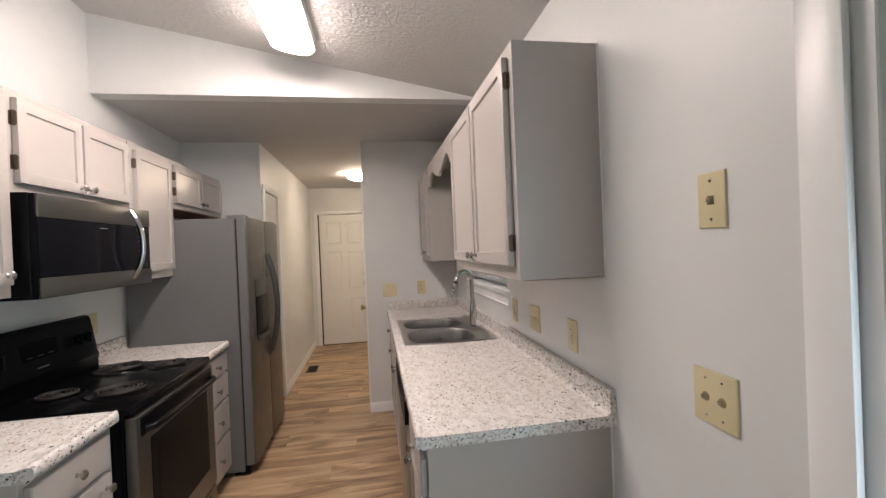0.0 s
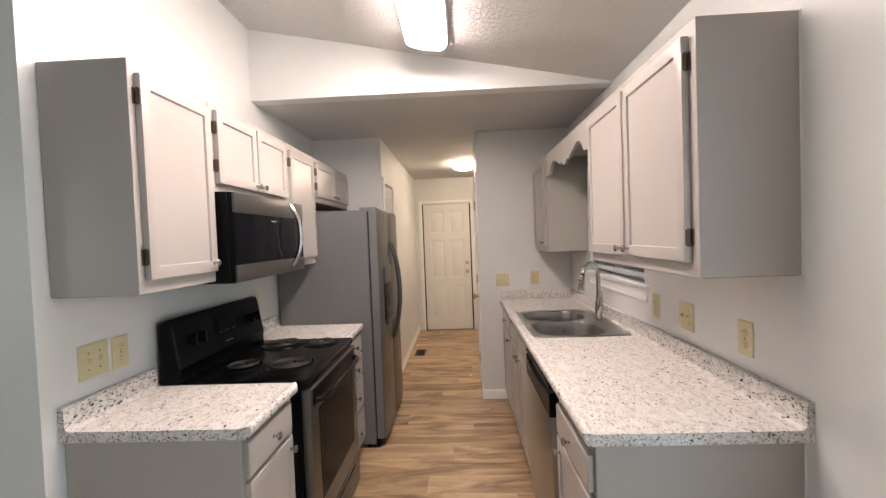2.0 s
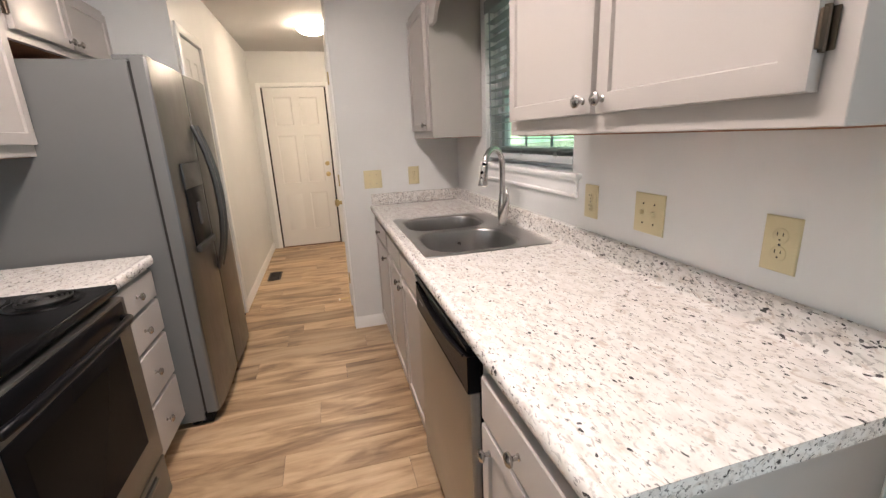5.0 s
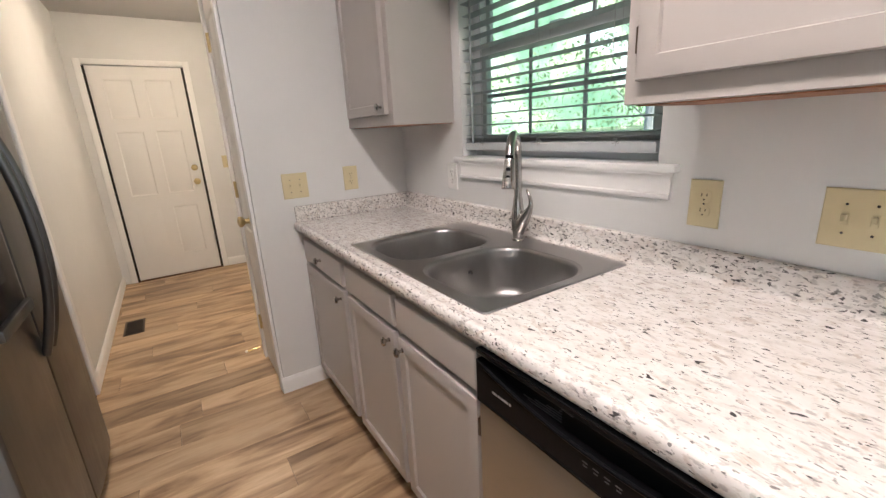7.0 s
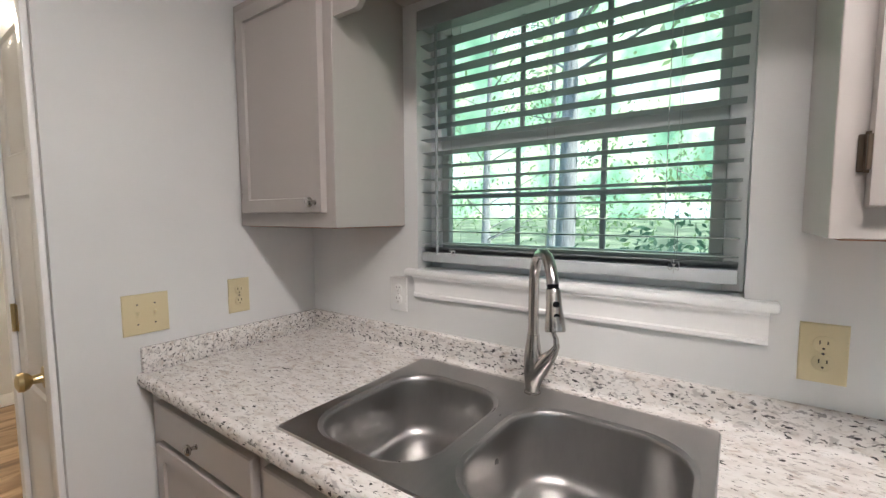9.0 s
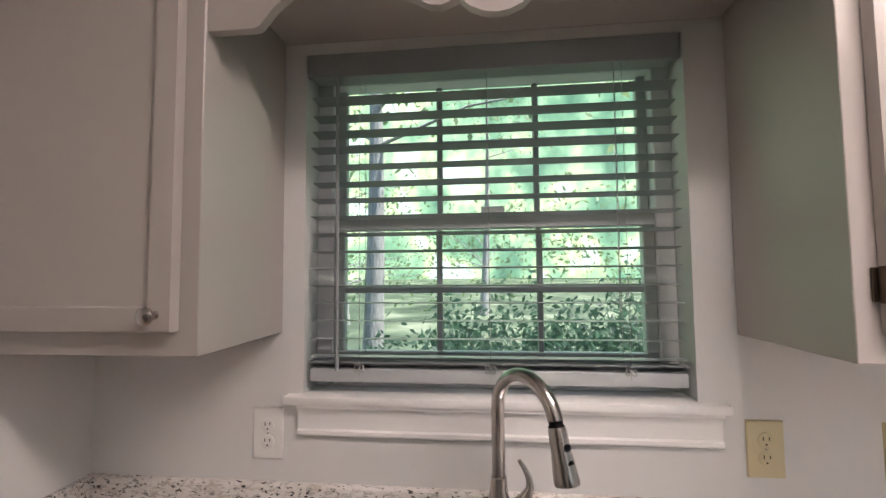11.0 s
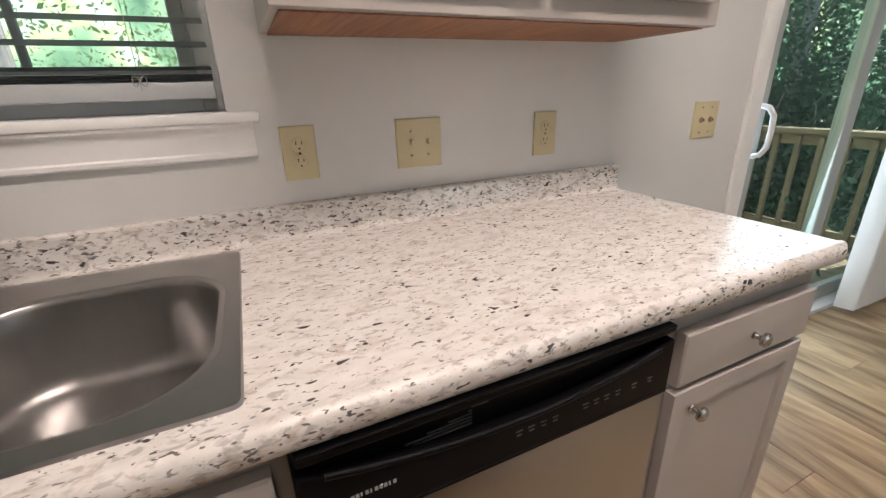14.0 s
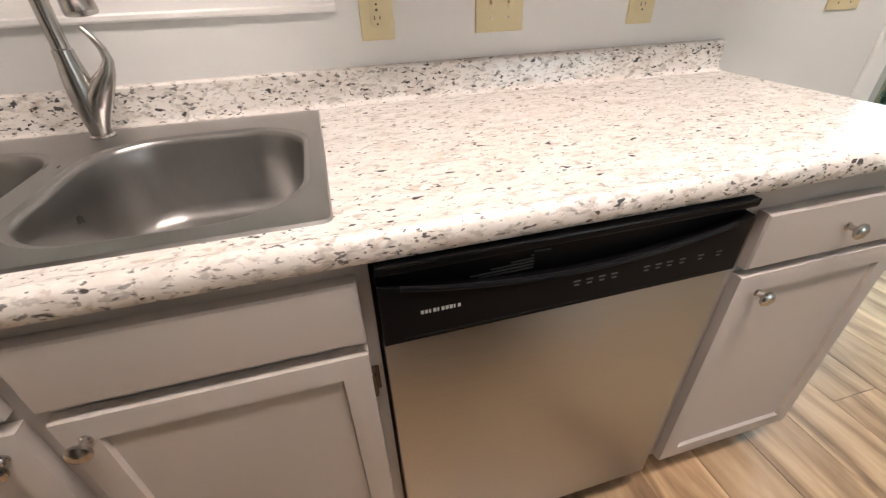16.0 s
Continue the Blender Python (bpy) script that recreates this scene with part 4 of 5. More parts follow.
bars("window_frame", ((WY0, WY0 + 0.045, WZ0, WZ1), (WY1 - 0.045, WY1, WZ0, WZ1), (WY0 + 0.045, WY1 - 0.045, WZ1 - 0.05, WZ1), (WY0 + 0.045, WY1 - 0.045, WZ0, WZ0 + 0.05)), XW, XW + 0.06, VINYL, win)
ZM = 1.635
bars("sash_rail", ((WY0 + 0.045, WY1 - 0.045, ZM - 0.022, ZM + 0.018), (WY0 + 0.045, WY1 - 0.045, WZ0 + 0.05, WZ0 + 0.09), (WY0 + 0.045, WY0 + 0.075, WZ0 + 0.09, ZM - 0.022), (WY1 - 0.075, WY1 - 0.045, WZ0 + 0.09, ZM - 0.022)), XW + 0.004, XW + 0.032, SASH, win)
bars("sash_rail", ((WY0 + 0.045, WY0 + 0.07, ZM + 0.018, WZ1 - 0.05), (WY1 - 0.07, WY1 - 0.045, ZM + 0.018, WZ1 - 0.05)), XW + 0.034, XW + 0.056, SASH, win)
GY0, GY1 = WY0 + 0.07, WY1 - 0.07
for k in (1, 2):
    y = GY0 + (GY1 - GY0) * k / 3
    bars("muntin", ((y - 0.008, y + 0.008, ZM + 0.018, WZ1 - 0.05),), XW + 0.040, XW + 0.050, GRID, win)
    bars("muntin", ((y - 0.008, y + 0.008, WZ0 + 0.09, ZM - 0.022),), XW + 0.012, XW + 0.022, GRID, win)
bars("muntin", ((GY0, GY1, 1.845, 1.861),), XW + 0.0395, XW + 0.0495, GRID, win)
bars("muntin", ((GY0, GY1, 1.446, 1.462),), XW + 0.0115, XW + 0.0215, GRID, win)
for z0, z1, xg in ((ZM, WZ1 - 0.04, XW + 0.045), (WZ0 + 0.08, ZM - 0.01, XW + 0.017)):
    g = part("pane", bm_box(xg - 0.0015, xg + 0.0015, GY0 - 0.01, GY1 + 0.01, z0, z1), GLASS, win, "clear glass")
    g.visible_shadow = False
part("sash_lock", bm_box(XW - 0.012, XW + 0.010, 2.90, 2.96, ZM + 0.016, ZM + 0.034, bevel=0.004), VINYL, win)

# blind
BX = XR + 0.030
blind = thing("window_blind", pose(0, 0, 0), "grey-white slatted blind lowered in the window with slats open", "blind")
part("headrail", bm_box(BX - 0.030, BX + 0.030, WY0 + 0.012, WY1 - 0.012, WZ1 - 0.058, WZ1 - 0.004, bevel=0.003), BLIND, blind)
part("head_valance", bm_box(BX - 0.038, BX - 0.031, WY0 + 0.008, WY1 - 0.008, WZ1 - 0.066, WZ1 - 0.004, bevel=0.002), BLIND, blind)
slat_bm = bmesh.new()
sp = [(-0.025, 0.0), (-0.012, 0.0022), (0.0, 0.003), (0.012, 0.0022), (0.025, 0.0), (0.012, -0.0008), (0.0, 0.0), (-0.012, -0.0008)]
prism(slat_bm, sp, "y", WY0 + 0.014, WY1 - 0.014)
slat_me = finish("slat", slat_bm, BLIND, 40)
z, k = 1.292, 0
while z < WZ1 - 0.085:
    s = new("slat", slat_me)
    s.parent = blind
    s.matrix_basis = pose(BX, 0, z, 0, 5.0 + 1.3 * math.sin(k * 2.1), 0.12 * math.sin(k * 1.7))
    z, k = z + 0.0437, k + 1
for k in range(3):
    s = new("slat", slat_me)
    s.parent = blind
    s.matrix_basis = pose(BX + 0.001 * (k % 2), 0, 1.2695 + 0.0048 * k, 0, 1.0, 0.1 * (k % 3 - 1))
part("bottom_rail", bm_box(BX - 0.026, BX + 0.026, WY0 + 0.013, WY1 - 0.013, 1.232, 1.266, bevel=0.006, seg=2), BLINDRAIL, blind)
for yy in (WY0 + 0.14, (WY0 + WY1) / 2, WY1 - 0.14):
    for dx in (-0.027, 0.027):
        part("ladder_cord", tube(bmesh.new(), [(BX + dx, yy, 1.25), (BX + dx, yy, WZ1 - 0.06)], 0.0008, 5), CORD, blind)
    bm = bmesh.new()
    tube(bm, [(BX - 0.028, yy + 0.012 * math.cos(a), 1.268 + 0.010 * math.sin(2 * a)) for a in (2 * math.pi * k / 16 for k in range(17))], 0.0013, 5)
    part("cord_knot", bm, CORD, blind)
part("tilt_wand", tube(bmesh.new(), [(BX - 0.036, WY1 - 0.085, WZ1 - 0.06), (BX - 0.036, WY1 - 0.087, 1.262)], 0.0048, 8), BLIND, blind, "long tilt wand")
part("pull_cord", tube(bmesh.new(), [(BX - 0.034, WY0 + 0.16, WZ1 - 0.06), (BX - 0.034, WY0 + 0.162, 1.40)], 0.0012, 5), CORD, blind)

# ---------------------------------------------------------------- sliding door
sl = structure("door_1", bm_box(XR + 0.01, XO, SY0, SY1, -0.002, 0.025, bevel=0.003), VINYL, "white sliding glass patio door", "door")
for y0, y1, z0, z1 in ((SY1 - 0.01, SY1 + 0.065, 0.0, SZ1 + 0.062), (SY0 - 0.065, SY0 + 0.01, 0.0, SZ1 + 0.062), (SY0 + 0.01, SY1 - 0.01, SZ1 - 0.008, SZ1 + 0.062)):
    part("casing", bm_box(XR - 0.017, XR - 0.001, y0, y1, z0, z1, bevel=0.004, seg=2), TRIM, sl)
for y0, y1, z0, z1 in ((SY1 - 0.04, SY1, 0.025, SZ1), (SY0, SY0 + 0.04, 0.025, SZ1), (SY0 + 0.04, SY1 - 0.04, SZ1 - 0.04, SZ1)):
    part("jamb", bm_box(XR + 0.005, XO, y0, y1, z0, z1, bevel=0.003), VINYL, sl)
YM = (SY0 + SY1) / 2
for y0, y1, x0 in ((YM - 0.045, SY1 - 0.04, XR + 0.03), (SY0 + 0.04, YM - 0.03, XR + 0.075)):
    # stiles share the sash colour, darkened as seen against daylight
    for a, b, z0, z1 in ((y0, y0 + 0.085, 0.03, SZ1 - 0.045), (y1 - 0.085, y1, 0.03, SZ1 - 0.045), (y0 + 0.085, y1 - 0.085, 0.03, 0.12), (y0 + 0.085, y1 - 0.085, SZ1 - 0.115, SZ1 - 0.045)):
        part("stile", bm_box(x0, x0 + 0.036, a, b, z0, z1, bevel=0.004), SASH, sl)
    g = part("pane", bm_box(x0 + 0.016, x0 + 0.019, y0 + 0.08, y1 - 0.08, 0.11, SZ1 - 0.11), GLASS, sl, "clear glass")
    g.visible_shadow = False
hy = SY1 - 0.072
hz = [(XR + 0.030, hy, 0.945), (XR - 0.004, hy - 0.012, 0.955), (XR - 0.020, hy - 0.020, 0.985), (XR - 0.022, hy - 0.022, 1.045), (XR - 0.020, hy - 0.020, 1.105), (XR - 0.004, hy - 0.012, 1.135), (XR + 0.030, hy, 1.145)]
part("handle", tube(bmesh.new(), hz, 0.011, 12), VINYL, sl, "white loop handle")

sl.matrix_basis = NEAR

# vertical blind with valance box
vb = thing("vertical_blind", NEAR, "white vertical blind drawn aside at the patio door", "blind")
part("valance", bm_box(XR - 0.115, XR - 0.001, SY0 - 0.12, SY1 + 0.095, SZ1 + 0.075, SZ1 + 0.19, bevel=0.006, seg=2), TRIM, vb, "white valance box")
part("track", bm_box(XR - 0.08, XR - 0.045, SY0 - 0.05, SY1 + 0.02, SZ1 + 0.05, SZ1 + 0.0748), VINYL, vb)
rnd = random.Random(4)
for k in range(19):
    y = -0.375 - 0.025 * k
    t0 = radians(78 + rnd.uniform(-10, 10))
    c, s = math.cos(t0), math.sin(t0)
    bm = bmesh.new()
    pts = []
    for q in range(7):
        u = -0.044 + 0.088 * q / 6
        v = 0.004 * math.cos(u / 0.044 * 1.57)
        pts.append((u, v))
    pts += [(u, v + 0.0012) for u, v in reversed(pts)]
    prism(bm, [(XR - 0.066 + u * s - v * c, y + u * c + v * s) for u, v in pts], "z", 0.045, SZ1 + 0.052)
    part("vane", bm, VINYL, vb, "", 40)

# ---------------------------------------------------------------- doors


def panelled(w, h, t, ncol):
    """A panelled door leaf whose panels are cut in: front at y = -t."""
    st = 0.11 if ncol > 1 else 0.07
    gap = 0.095
    pw = (w - 2 * st - gap * (ncol - 1)) / ncol
    xs = [0.0]
    for i in range(ncol):
        x0 = st + i * (pw + gap)
        xs += [x0, x0 + pw]
    xs.append(w)
    zs = [0.0, 0.21, 0.70, 0.84, 1.44, 1.56, h - 0.115, h]
    bm = bmesh.new()
    grid = [[bm.verts.new((x, -t, z)) for z in zs] for x in xs]
    holes = []
    for i in range(len(xs) - 1):
        for j in range(len(zs) - 1):
            f = bm.faces.new((grid[i][j], grid[i + 1][j], grid[i + 1][j + 1], grid[i][j + 1]))
            if i % 2 == 1 and j % 2 == 1:
                holes.append(f)
    for f in holes:
        bmesh.ops.inset_region(bm, faces=[f], thickness=0.012, depth=-0.007)
        bmesh.ops.inset_region(bm, faces=[f], thickness=0.008, depth=0.0)
        bmesh.ops.inset_region(bm, faces=[f], thickness=0.018, depth=0.005)
    box(bm, 0, w, -t + 0.0105, 0, 0, h)
    box(bm, 0, 0.004, -t, -t + 0.0105, 0, h)
    box(bm, w - 0.004, w, -t, -t + 0.0105, 0, h)
    return bm


def door_knob(parent, x, y, z, material, label):
    part("door_knob", lathe(bmesh.new(), [(0, 0.032), (0.005, 0.031), (0.008, 0.014), (0.028, 0.012), (0.036, 0.022), (0.048, 0.028), (0.058, 0.025), (0.063, 0.012), (0.064, 0)], (x, y, z), (0, -1, 0), 24), material, parent, label)


# door at the end of the hall
d2 = new("door_2")
d2.matrix_basis = pose(ED0 + 0.008, 6.897, 0.012)
tagged(d2, "white six-panel door with brass lock at the hall end", "door", kind="structure")
dw2 = ED1 - ED0 - 0.016
leaf = part("leaf", panelled(dw2, 2.018, 0.04, 2), DOORPAINT, d2)
door_knob(leaf, dw2 - 0.065, -0.04, 0.93, BRASS, "brass door knob")
part("deadbolt", lathe(bmesh.new(), [(0, 0.030), (0.006, 0.029), (0.012, 0.022), (0.014, 0.0)], (dw2 - 0.065, -0.04, 1.07), (0, -1, 0), 22), BRASS, leaf, "brass deadbolt")
for hz_ in (0.22, 1.02, 1.80):
    part("hinge", tube(bmesh.new(), [(-0.005, -0.044, hz_ - 0.045), (-0.005, -0.044, hz_ + 0.045)], 0.007, 10), BRONZE, leaf, "dark hinge")
part("sweep", bm_box(0, dw2, -0.03, -0.01, -0.010, 0.002), GASKET, d2, "dark bottom seal")
trimset = new("trim_hall")
tagged(trimset, "white door casings with dark weatherstrip in the hall", "trim", kind="structure")
for x0, x1, z0, z1 in ((ED0 - 0.055, ED0 - 0.004, 0, 2.085), (ED1 + 0.004, ED1 + 0.055, 0, 2.085), (ED0 - 0.004, ED1 + 0.004, 2.036, 2.085)):
    part("casing", bm_box(x0, x1, 6.834, 6.849, z0, z1, bevel=0.004, seg=2), TRIM, trimset)
for x0, x1 in ((ED0 - 0.008, ED0 + 0.014), (ED1 - 0.016, ED1 + 0.010)):
    part("weatherstrip", bm_box(x0, x1, 6.838, 6.868, 0.0, 2.03), GASKET, trimset, "dark weatherstrip")
part("threshold", bm_box(ED0, ED1, 6.835, 6.93, -0.001, 0.010, bevel=0.003), mat("threshold_wood", (0.12, 0.06, 0.03), 0.5), trimset, "dark brown threshold")

# narrow pantry door in the hall
d3 = new("door_3")
d3.matrix_basis = pose(0.064, PD1 - 0.004, 0.012, 0, 0, -90)
tagged(d3, "white narrow panelled pantry door with brass knob", "door", kind="structure")
pw_ = PD1 - PD0 - 0.008
leaf = part("leaf", panelled(pw_, 2.018, 0.035, 1), DOORPAINT, d3)
door_knob(leaf, pw_ - 0.055, -0.035, 0.92, BRASS, "brass door knob")
for hz_ in (0.24, 1.05, 1.80):
    hb_ = bmesh.new()
    tube(hb_, [(0.0, -0.041, hz_ - 0.045), (0.0, -0.041, hz_ + 0.045)], 0.007, 10)
    box(hb_, 0.0, 0.022, -0.0375, -0.035, hz_ - 0.044, hz_ + 0.044)
    part("hinge", hb_, BRASS, leaf, "brass hinge")
for y0, y1, z0, z1 in ((PD0 - 0.058, PD0 - 0.003, 0, 2.09), (PD1 + 0.003, PD1 + 0.055, 0, 2.09), (PD0 - 0.003, PD1 + 0.003, 2.036, 2.09)):
    part("casing", bm_box(0.014, 0.0295, y0, y1, z0, z1, bevel=0.004, seg=2), TRIM, trimset)

# closet door in the opposite hall wall
d4 = new("door_4")
d4.matrix_basis = pose(-0.885, HD0 + 0.004, 0.012, 0, 0, 90)
tagged(d4, "white six-panel closet door in the hall wall", "door", kind="structure")
leaf = part("leaf", panelled(HD1 - HD0 - 0.008, 2.018, 0.035, 2), DOORPAINT, d4)
for y0, y1, z0, z1 in ((HD0 - 0.058, HD0 - 0.003, 0, 2.09), (HD1 + 0.003, HD1 + 0.055, 0, 2.09), (HD0 - 0.003, HD1 + 0.003, 2.036, 2.09)):
    part("casing", bm_box(-0.8445, -0.830, y0, y1, z0, z1, bevel=0.004, seg=2), TRIM, trimset)

# floor register in the hall
reg = thing("floor_register", pose(-0.71, 5.56, 0.0005), "brown metal floor register near the hall wall", "register")
part("frame", bm_box(-0.065, 0.065, -0.15, 0.15, 0.0, 0.004, bevel=0.0015), BRONZE, reg)
for k in range(14):
    part("louver", bm_box(-0.05, 0.05, -0.135 + 0.0195 * k, -0.127 + 0.0195 * k, 0.004, 0.0055), DARKGAP, reg)
# door stop on the pantry trim
ds = thing("door_stop", pose(0.0, PD1 + 0.085, 0.045, 0, 0, 90), "small white-tipped spring door stop", "door stop")
part("spring", tube(bmesh.new(), [(0, 0.0, 0), (0, 0.07, -0.005)], 0.005, 8), BRASS, ds)
part("tip", tube(bmesh.new(), [(0, 0.07, -0.005), (0, 0.085, -0.006)], 0.008, 10), WHITEPL, ds)

# ---------------------------------------------------------------- switches and sockets


def plate(name, m, kinds, label, material=IVORY):
    """A wall plate facing -y in its own frame, with one device a gang."""
    n = len(kinds)
    w, h_ = 0.077 + 0.046 * (n - 1), 0.123
    t = thing(name, m, label, "socket" if "socket" in name else "switch" if "switch" in name else "wall plate", "wall plates")
    bm = bm_box(-w / 2, w / 2, -0.006, -0.0008, -h_ / 2, h_ / 2)
    es = [e for e in bm.edges if all(v.co.y < -0.005 for v in e.verts)]
    bmesh.ops.bevel(bm, geom=es, offset=0.004, segments=3, profile=0.5, affect="EDGES")
    part("plate", bm, material, t)
    for i, kind in enumerate(kinds):
        u = (i - (n - 1) / 2) * 0.046
        if kind == "duplex":
            for dz in (-0.0195, 0.0195):
                o = part("outlet", lathe(bmesh.new(), [(0, 0.0172), (0.0015, 0.0170), (0.002, 0.016), (0.002, 0)], (u, -0.006, dz), (0, -1, 0), 20), material, t)
                for s, hh in ((-0.0062, 0.0085), (0.0062, 0.0068)):
                    part("slot", bm_box(u + s - 0.0011, u + s + 0.0011, -0.0084, -0.0078, dz + 0.004 - hh / 2, dz + 0.004 + hh / 2), IVORYDARK, o)
                part("ground_hole", lathe(bmesh.new(), [(0, 0.0024), (0.0004, 0.0022)], (u, -0.0079, dz - 0.0085), (0, -1, 0), 10), IVORYDARK, o)
            part("screw", lathe(bmesh.new(), [(0, 0.003), (0.001, 0.0025)], (u, -0.006, 0), (0, -1, 0), 10), NICKEL, t)
        elif kind == "toggle":
            part("bezel", bm_box(u - 0.006, u + 0.006, -0.0072, -0.0058, -0.0125, 0.0125, bevel=0.0008), material, t)
            tg = bmesh.new()
            box(tg, u - 0.0042, u + 0.0042, -0.019, -0.006, -0.003, 0.010, 0.0015)
            part("toggle", tg, material, t)
            for dz in (-0.030, 0.030):
                part("screw", lathe(bmesh.new(), [(0, 0.003), (0.001, 0.0025)], (u, -0.006, dz), (0, -1, 0), 10), NICKEL, t)
        elif kind == "jack":
            part("jack_ring", lathe(bmesh.new(), [(0, 0.0105), (0.002, 0.0100), (0.003, 0.0078)], (u, -0.006, 0), (0, -1, 0), 18), mat("jack_ring_tan", (0.30, 0.23, 0.11), 0.45), t)
            part("jack", lathe(bmesh.new(), [(0, 0.0052), (0.007, 0.0048), (0.0075, 0.0)], (u, -0.0085, 0), (0, -1, 0), 14), NICKEL, t, "metal jack")
            for dz in (-0.042, 0.042):
                part("screw", lathe(bmesh.new(), [(0, 0.003), (0.001, 0.0025)], (u, -0.006, dz), (0, -1, 0), 10), NICKEL, t)
        elif kind == "coax":
            part("jack_seat", bm_box(u - 0.009, u + 0.009, -0.008, -0.0058, -0.010, 0.010, bevel=0.001), mat("jack_seat_brown", (0.20, 0.15, 0.08), 0.5), t)
            part("jack", lathe(bmesh.new(), [(0, 0.0055), (0.006, 0.005), (0.0065, 0.0)], (u, -0.008, 0), (0, -1, 0), 14), NICKEL, t, "metal jack")
            for dz in (-0.042, 0.042):
                part("screw", lathe(bmesh.new(), [(0, 0.004), (0.0015, 0.0035), (0.002, 0)], (u, -0.006, dz), (0, -1, 0), 12), NICKEL, t)
    return t


def on_east(y, z):
    return pose(xr(y), y, z, 0, 0, -90 + (SKEW if y < YB else 0))


def on_west(y, z):
    return pose(XL, y, z, 0, 0, 90)


plate("wall_socket", on_east(2.348, 1.108), ["duplex"], "ivory duplex wall socket above the countertop")
plate("wall_switch", on_east(2.052, 1.110), ["toggle", "toggle"], "ivory double toggle switch above the countertop")
plate("wall_socket", on_east(1.658, 1.108), ["duplex"], "ivory duplex wall socket above the countertop")
plate("wall_plate", on_east(0.966, 1.110), ["jack", "jack"], "ivory double wall plate with two round jacks beside the patio door")
plate("wall_plate", on_east(0.955, 1.551), ["coax"], "ivory cable jack plate high on the wall")
plate("wall_socket", on_east(3.489, 1.109), ["duplex"], "white duplex wall socket beside the window sill", WHITEPL)
plate("wall_switch", pose(0.237, YP, 1.095), ["toggle", "toggle"], "ivory double toggle switch on the pantry wall")
plate("wall_socket", pose(0.528, YP, 1.105), ["duplex"], "ivory duplex wall socket on the pantry wall")
plate("wall_switch", on_west(1.596, 1.111), ["toggle", "toggle"], "ivory double switch plate beside the range")
plate("wall_socket", on_west(1.713, 1.108), ["duplex"], "ivory duplex wall socket beside the range")
plate("wall_socket", on_west(2.80, 1.115), ["duplex"], "ivory duplex wall socket beside the refrigerator")
plate("wall_switch", pose(0.27, 6.85, 1.12), ["toggle"], "ivory switch on the hall end wall")

# unseen window added on the dining side, around the fill lamp
win = structure("window_2", bm_box(-4.42, -4.36, -1.66, 0.46, 0.725, 0.749, bevel=0.005), TRIM, "plain white window, unseen, added in the dining wall for fill light", "window")
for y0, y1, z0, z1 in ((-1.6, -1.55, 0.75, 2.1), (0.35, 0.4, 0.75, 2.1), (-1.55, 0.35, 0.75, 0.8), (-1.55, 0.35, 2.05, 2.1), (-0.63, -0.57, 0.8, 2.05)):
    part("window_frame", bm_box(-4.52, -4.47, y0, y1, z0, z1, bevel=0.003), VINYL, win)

# ---------------------------------------------------------------- outdoors
GZ = -0.75
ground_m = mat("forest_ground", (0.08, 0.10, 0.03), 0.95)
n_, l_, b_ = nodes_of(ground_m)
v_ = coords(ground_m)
# broad patches: dappled sun and shade put into the ground colour
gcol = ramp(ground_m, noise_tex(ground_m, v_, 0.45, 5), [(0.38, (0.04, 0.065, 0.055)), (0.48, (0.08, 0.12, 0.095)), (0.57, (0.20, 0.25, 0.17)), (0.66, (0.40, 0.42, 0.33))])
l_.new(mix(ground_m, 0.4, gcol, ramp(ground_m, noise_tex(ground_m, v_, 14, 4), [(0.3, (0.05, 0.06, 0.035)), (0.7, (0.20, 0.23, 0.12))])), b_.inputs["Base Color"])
bump(ground_m, noise_tex(ground_m, v_, 20, 4), 0.6, 0.03)
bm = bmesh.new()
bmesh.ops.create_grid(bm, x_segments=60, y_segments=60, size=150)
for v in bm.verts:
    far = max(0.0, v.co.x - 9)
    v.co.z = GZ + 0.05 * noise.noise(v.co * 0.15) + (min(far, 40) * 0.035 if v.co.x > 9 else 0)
structure("ground", bm, ground_m, "grassy woodland ground with dappled sun and shade in its colour", "ground")

deckwood = mat("weathered_deck_wood", (0.42, 0.34, 0.24), 0.8)
n_, l_, b_ = nodes_of(deckwood)
l_.new(ramp(deckwood, noise_tex(deckwood, coords(deckwood, (2, 30, 30)), 2.0, 5), [(0.3, (0.19, 0.145, 0.10)), (0.7, (0.36, 0.29, 0.21))]), b_.inputs["Base Color"])
DX0, DX1, DY0, DY1, DZ = XO + 0.01, 3.3, -1.75, 1.35, -0.07
deck = thing("deck", pose(0, 0, 0), "weathered wooden deck outside the patio door", "deck")
y = DY0
board = finish("deck_board", bm_box(DX0, DX1, 0, 0.136, -0.036, 0, bevel=0.004), deckwood, 0)
while y < DY1 - 0.1:
    o = new("deck_board", board)
    o.parent = deck
    o.location = (0, y, DZ)
    y += 0.142
part("rim_joist", bm_box(DX1 - 0.04, DX1, DY0, DY1, DZ - 0.24, DZ - 0.037), deckwood, deck)
for yy in (DY0 + 0.1, 0.0, DY1 - 0.1):
    part("pier_post", bm_box(DX1 - 0.14, DX1 - 0.05, yy - 0.045, yy + 0.045, GZ - 0.2, DZ - 0.037), deckwood, deck)
rail = thing("deck_railing", pose(0, 0, DZ), "wooden deck railing with square balusters", "railing")
RX = DX1 - 0.06
part("top_rail", bm_box(RX - 0.07, RX + 0.07, DY0, DY1, 0.90, 0.938, bevel=0.004), deckwood, rail)
part("top_rail", bm_box(DX0 + 0.02, RX - 0.071, DY0, DY0 + 0.14, 0.90, 0.938, bevel=0.004), deckwood, rail)
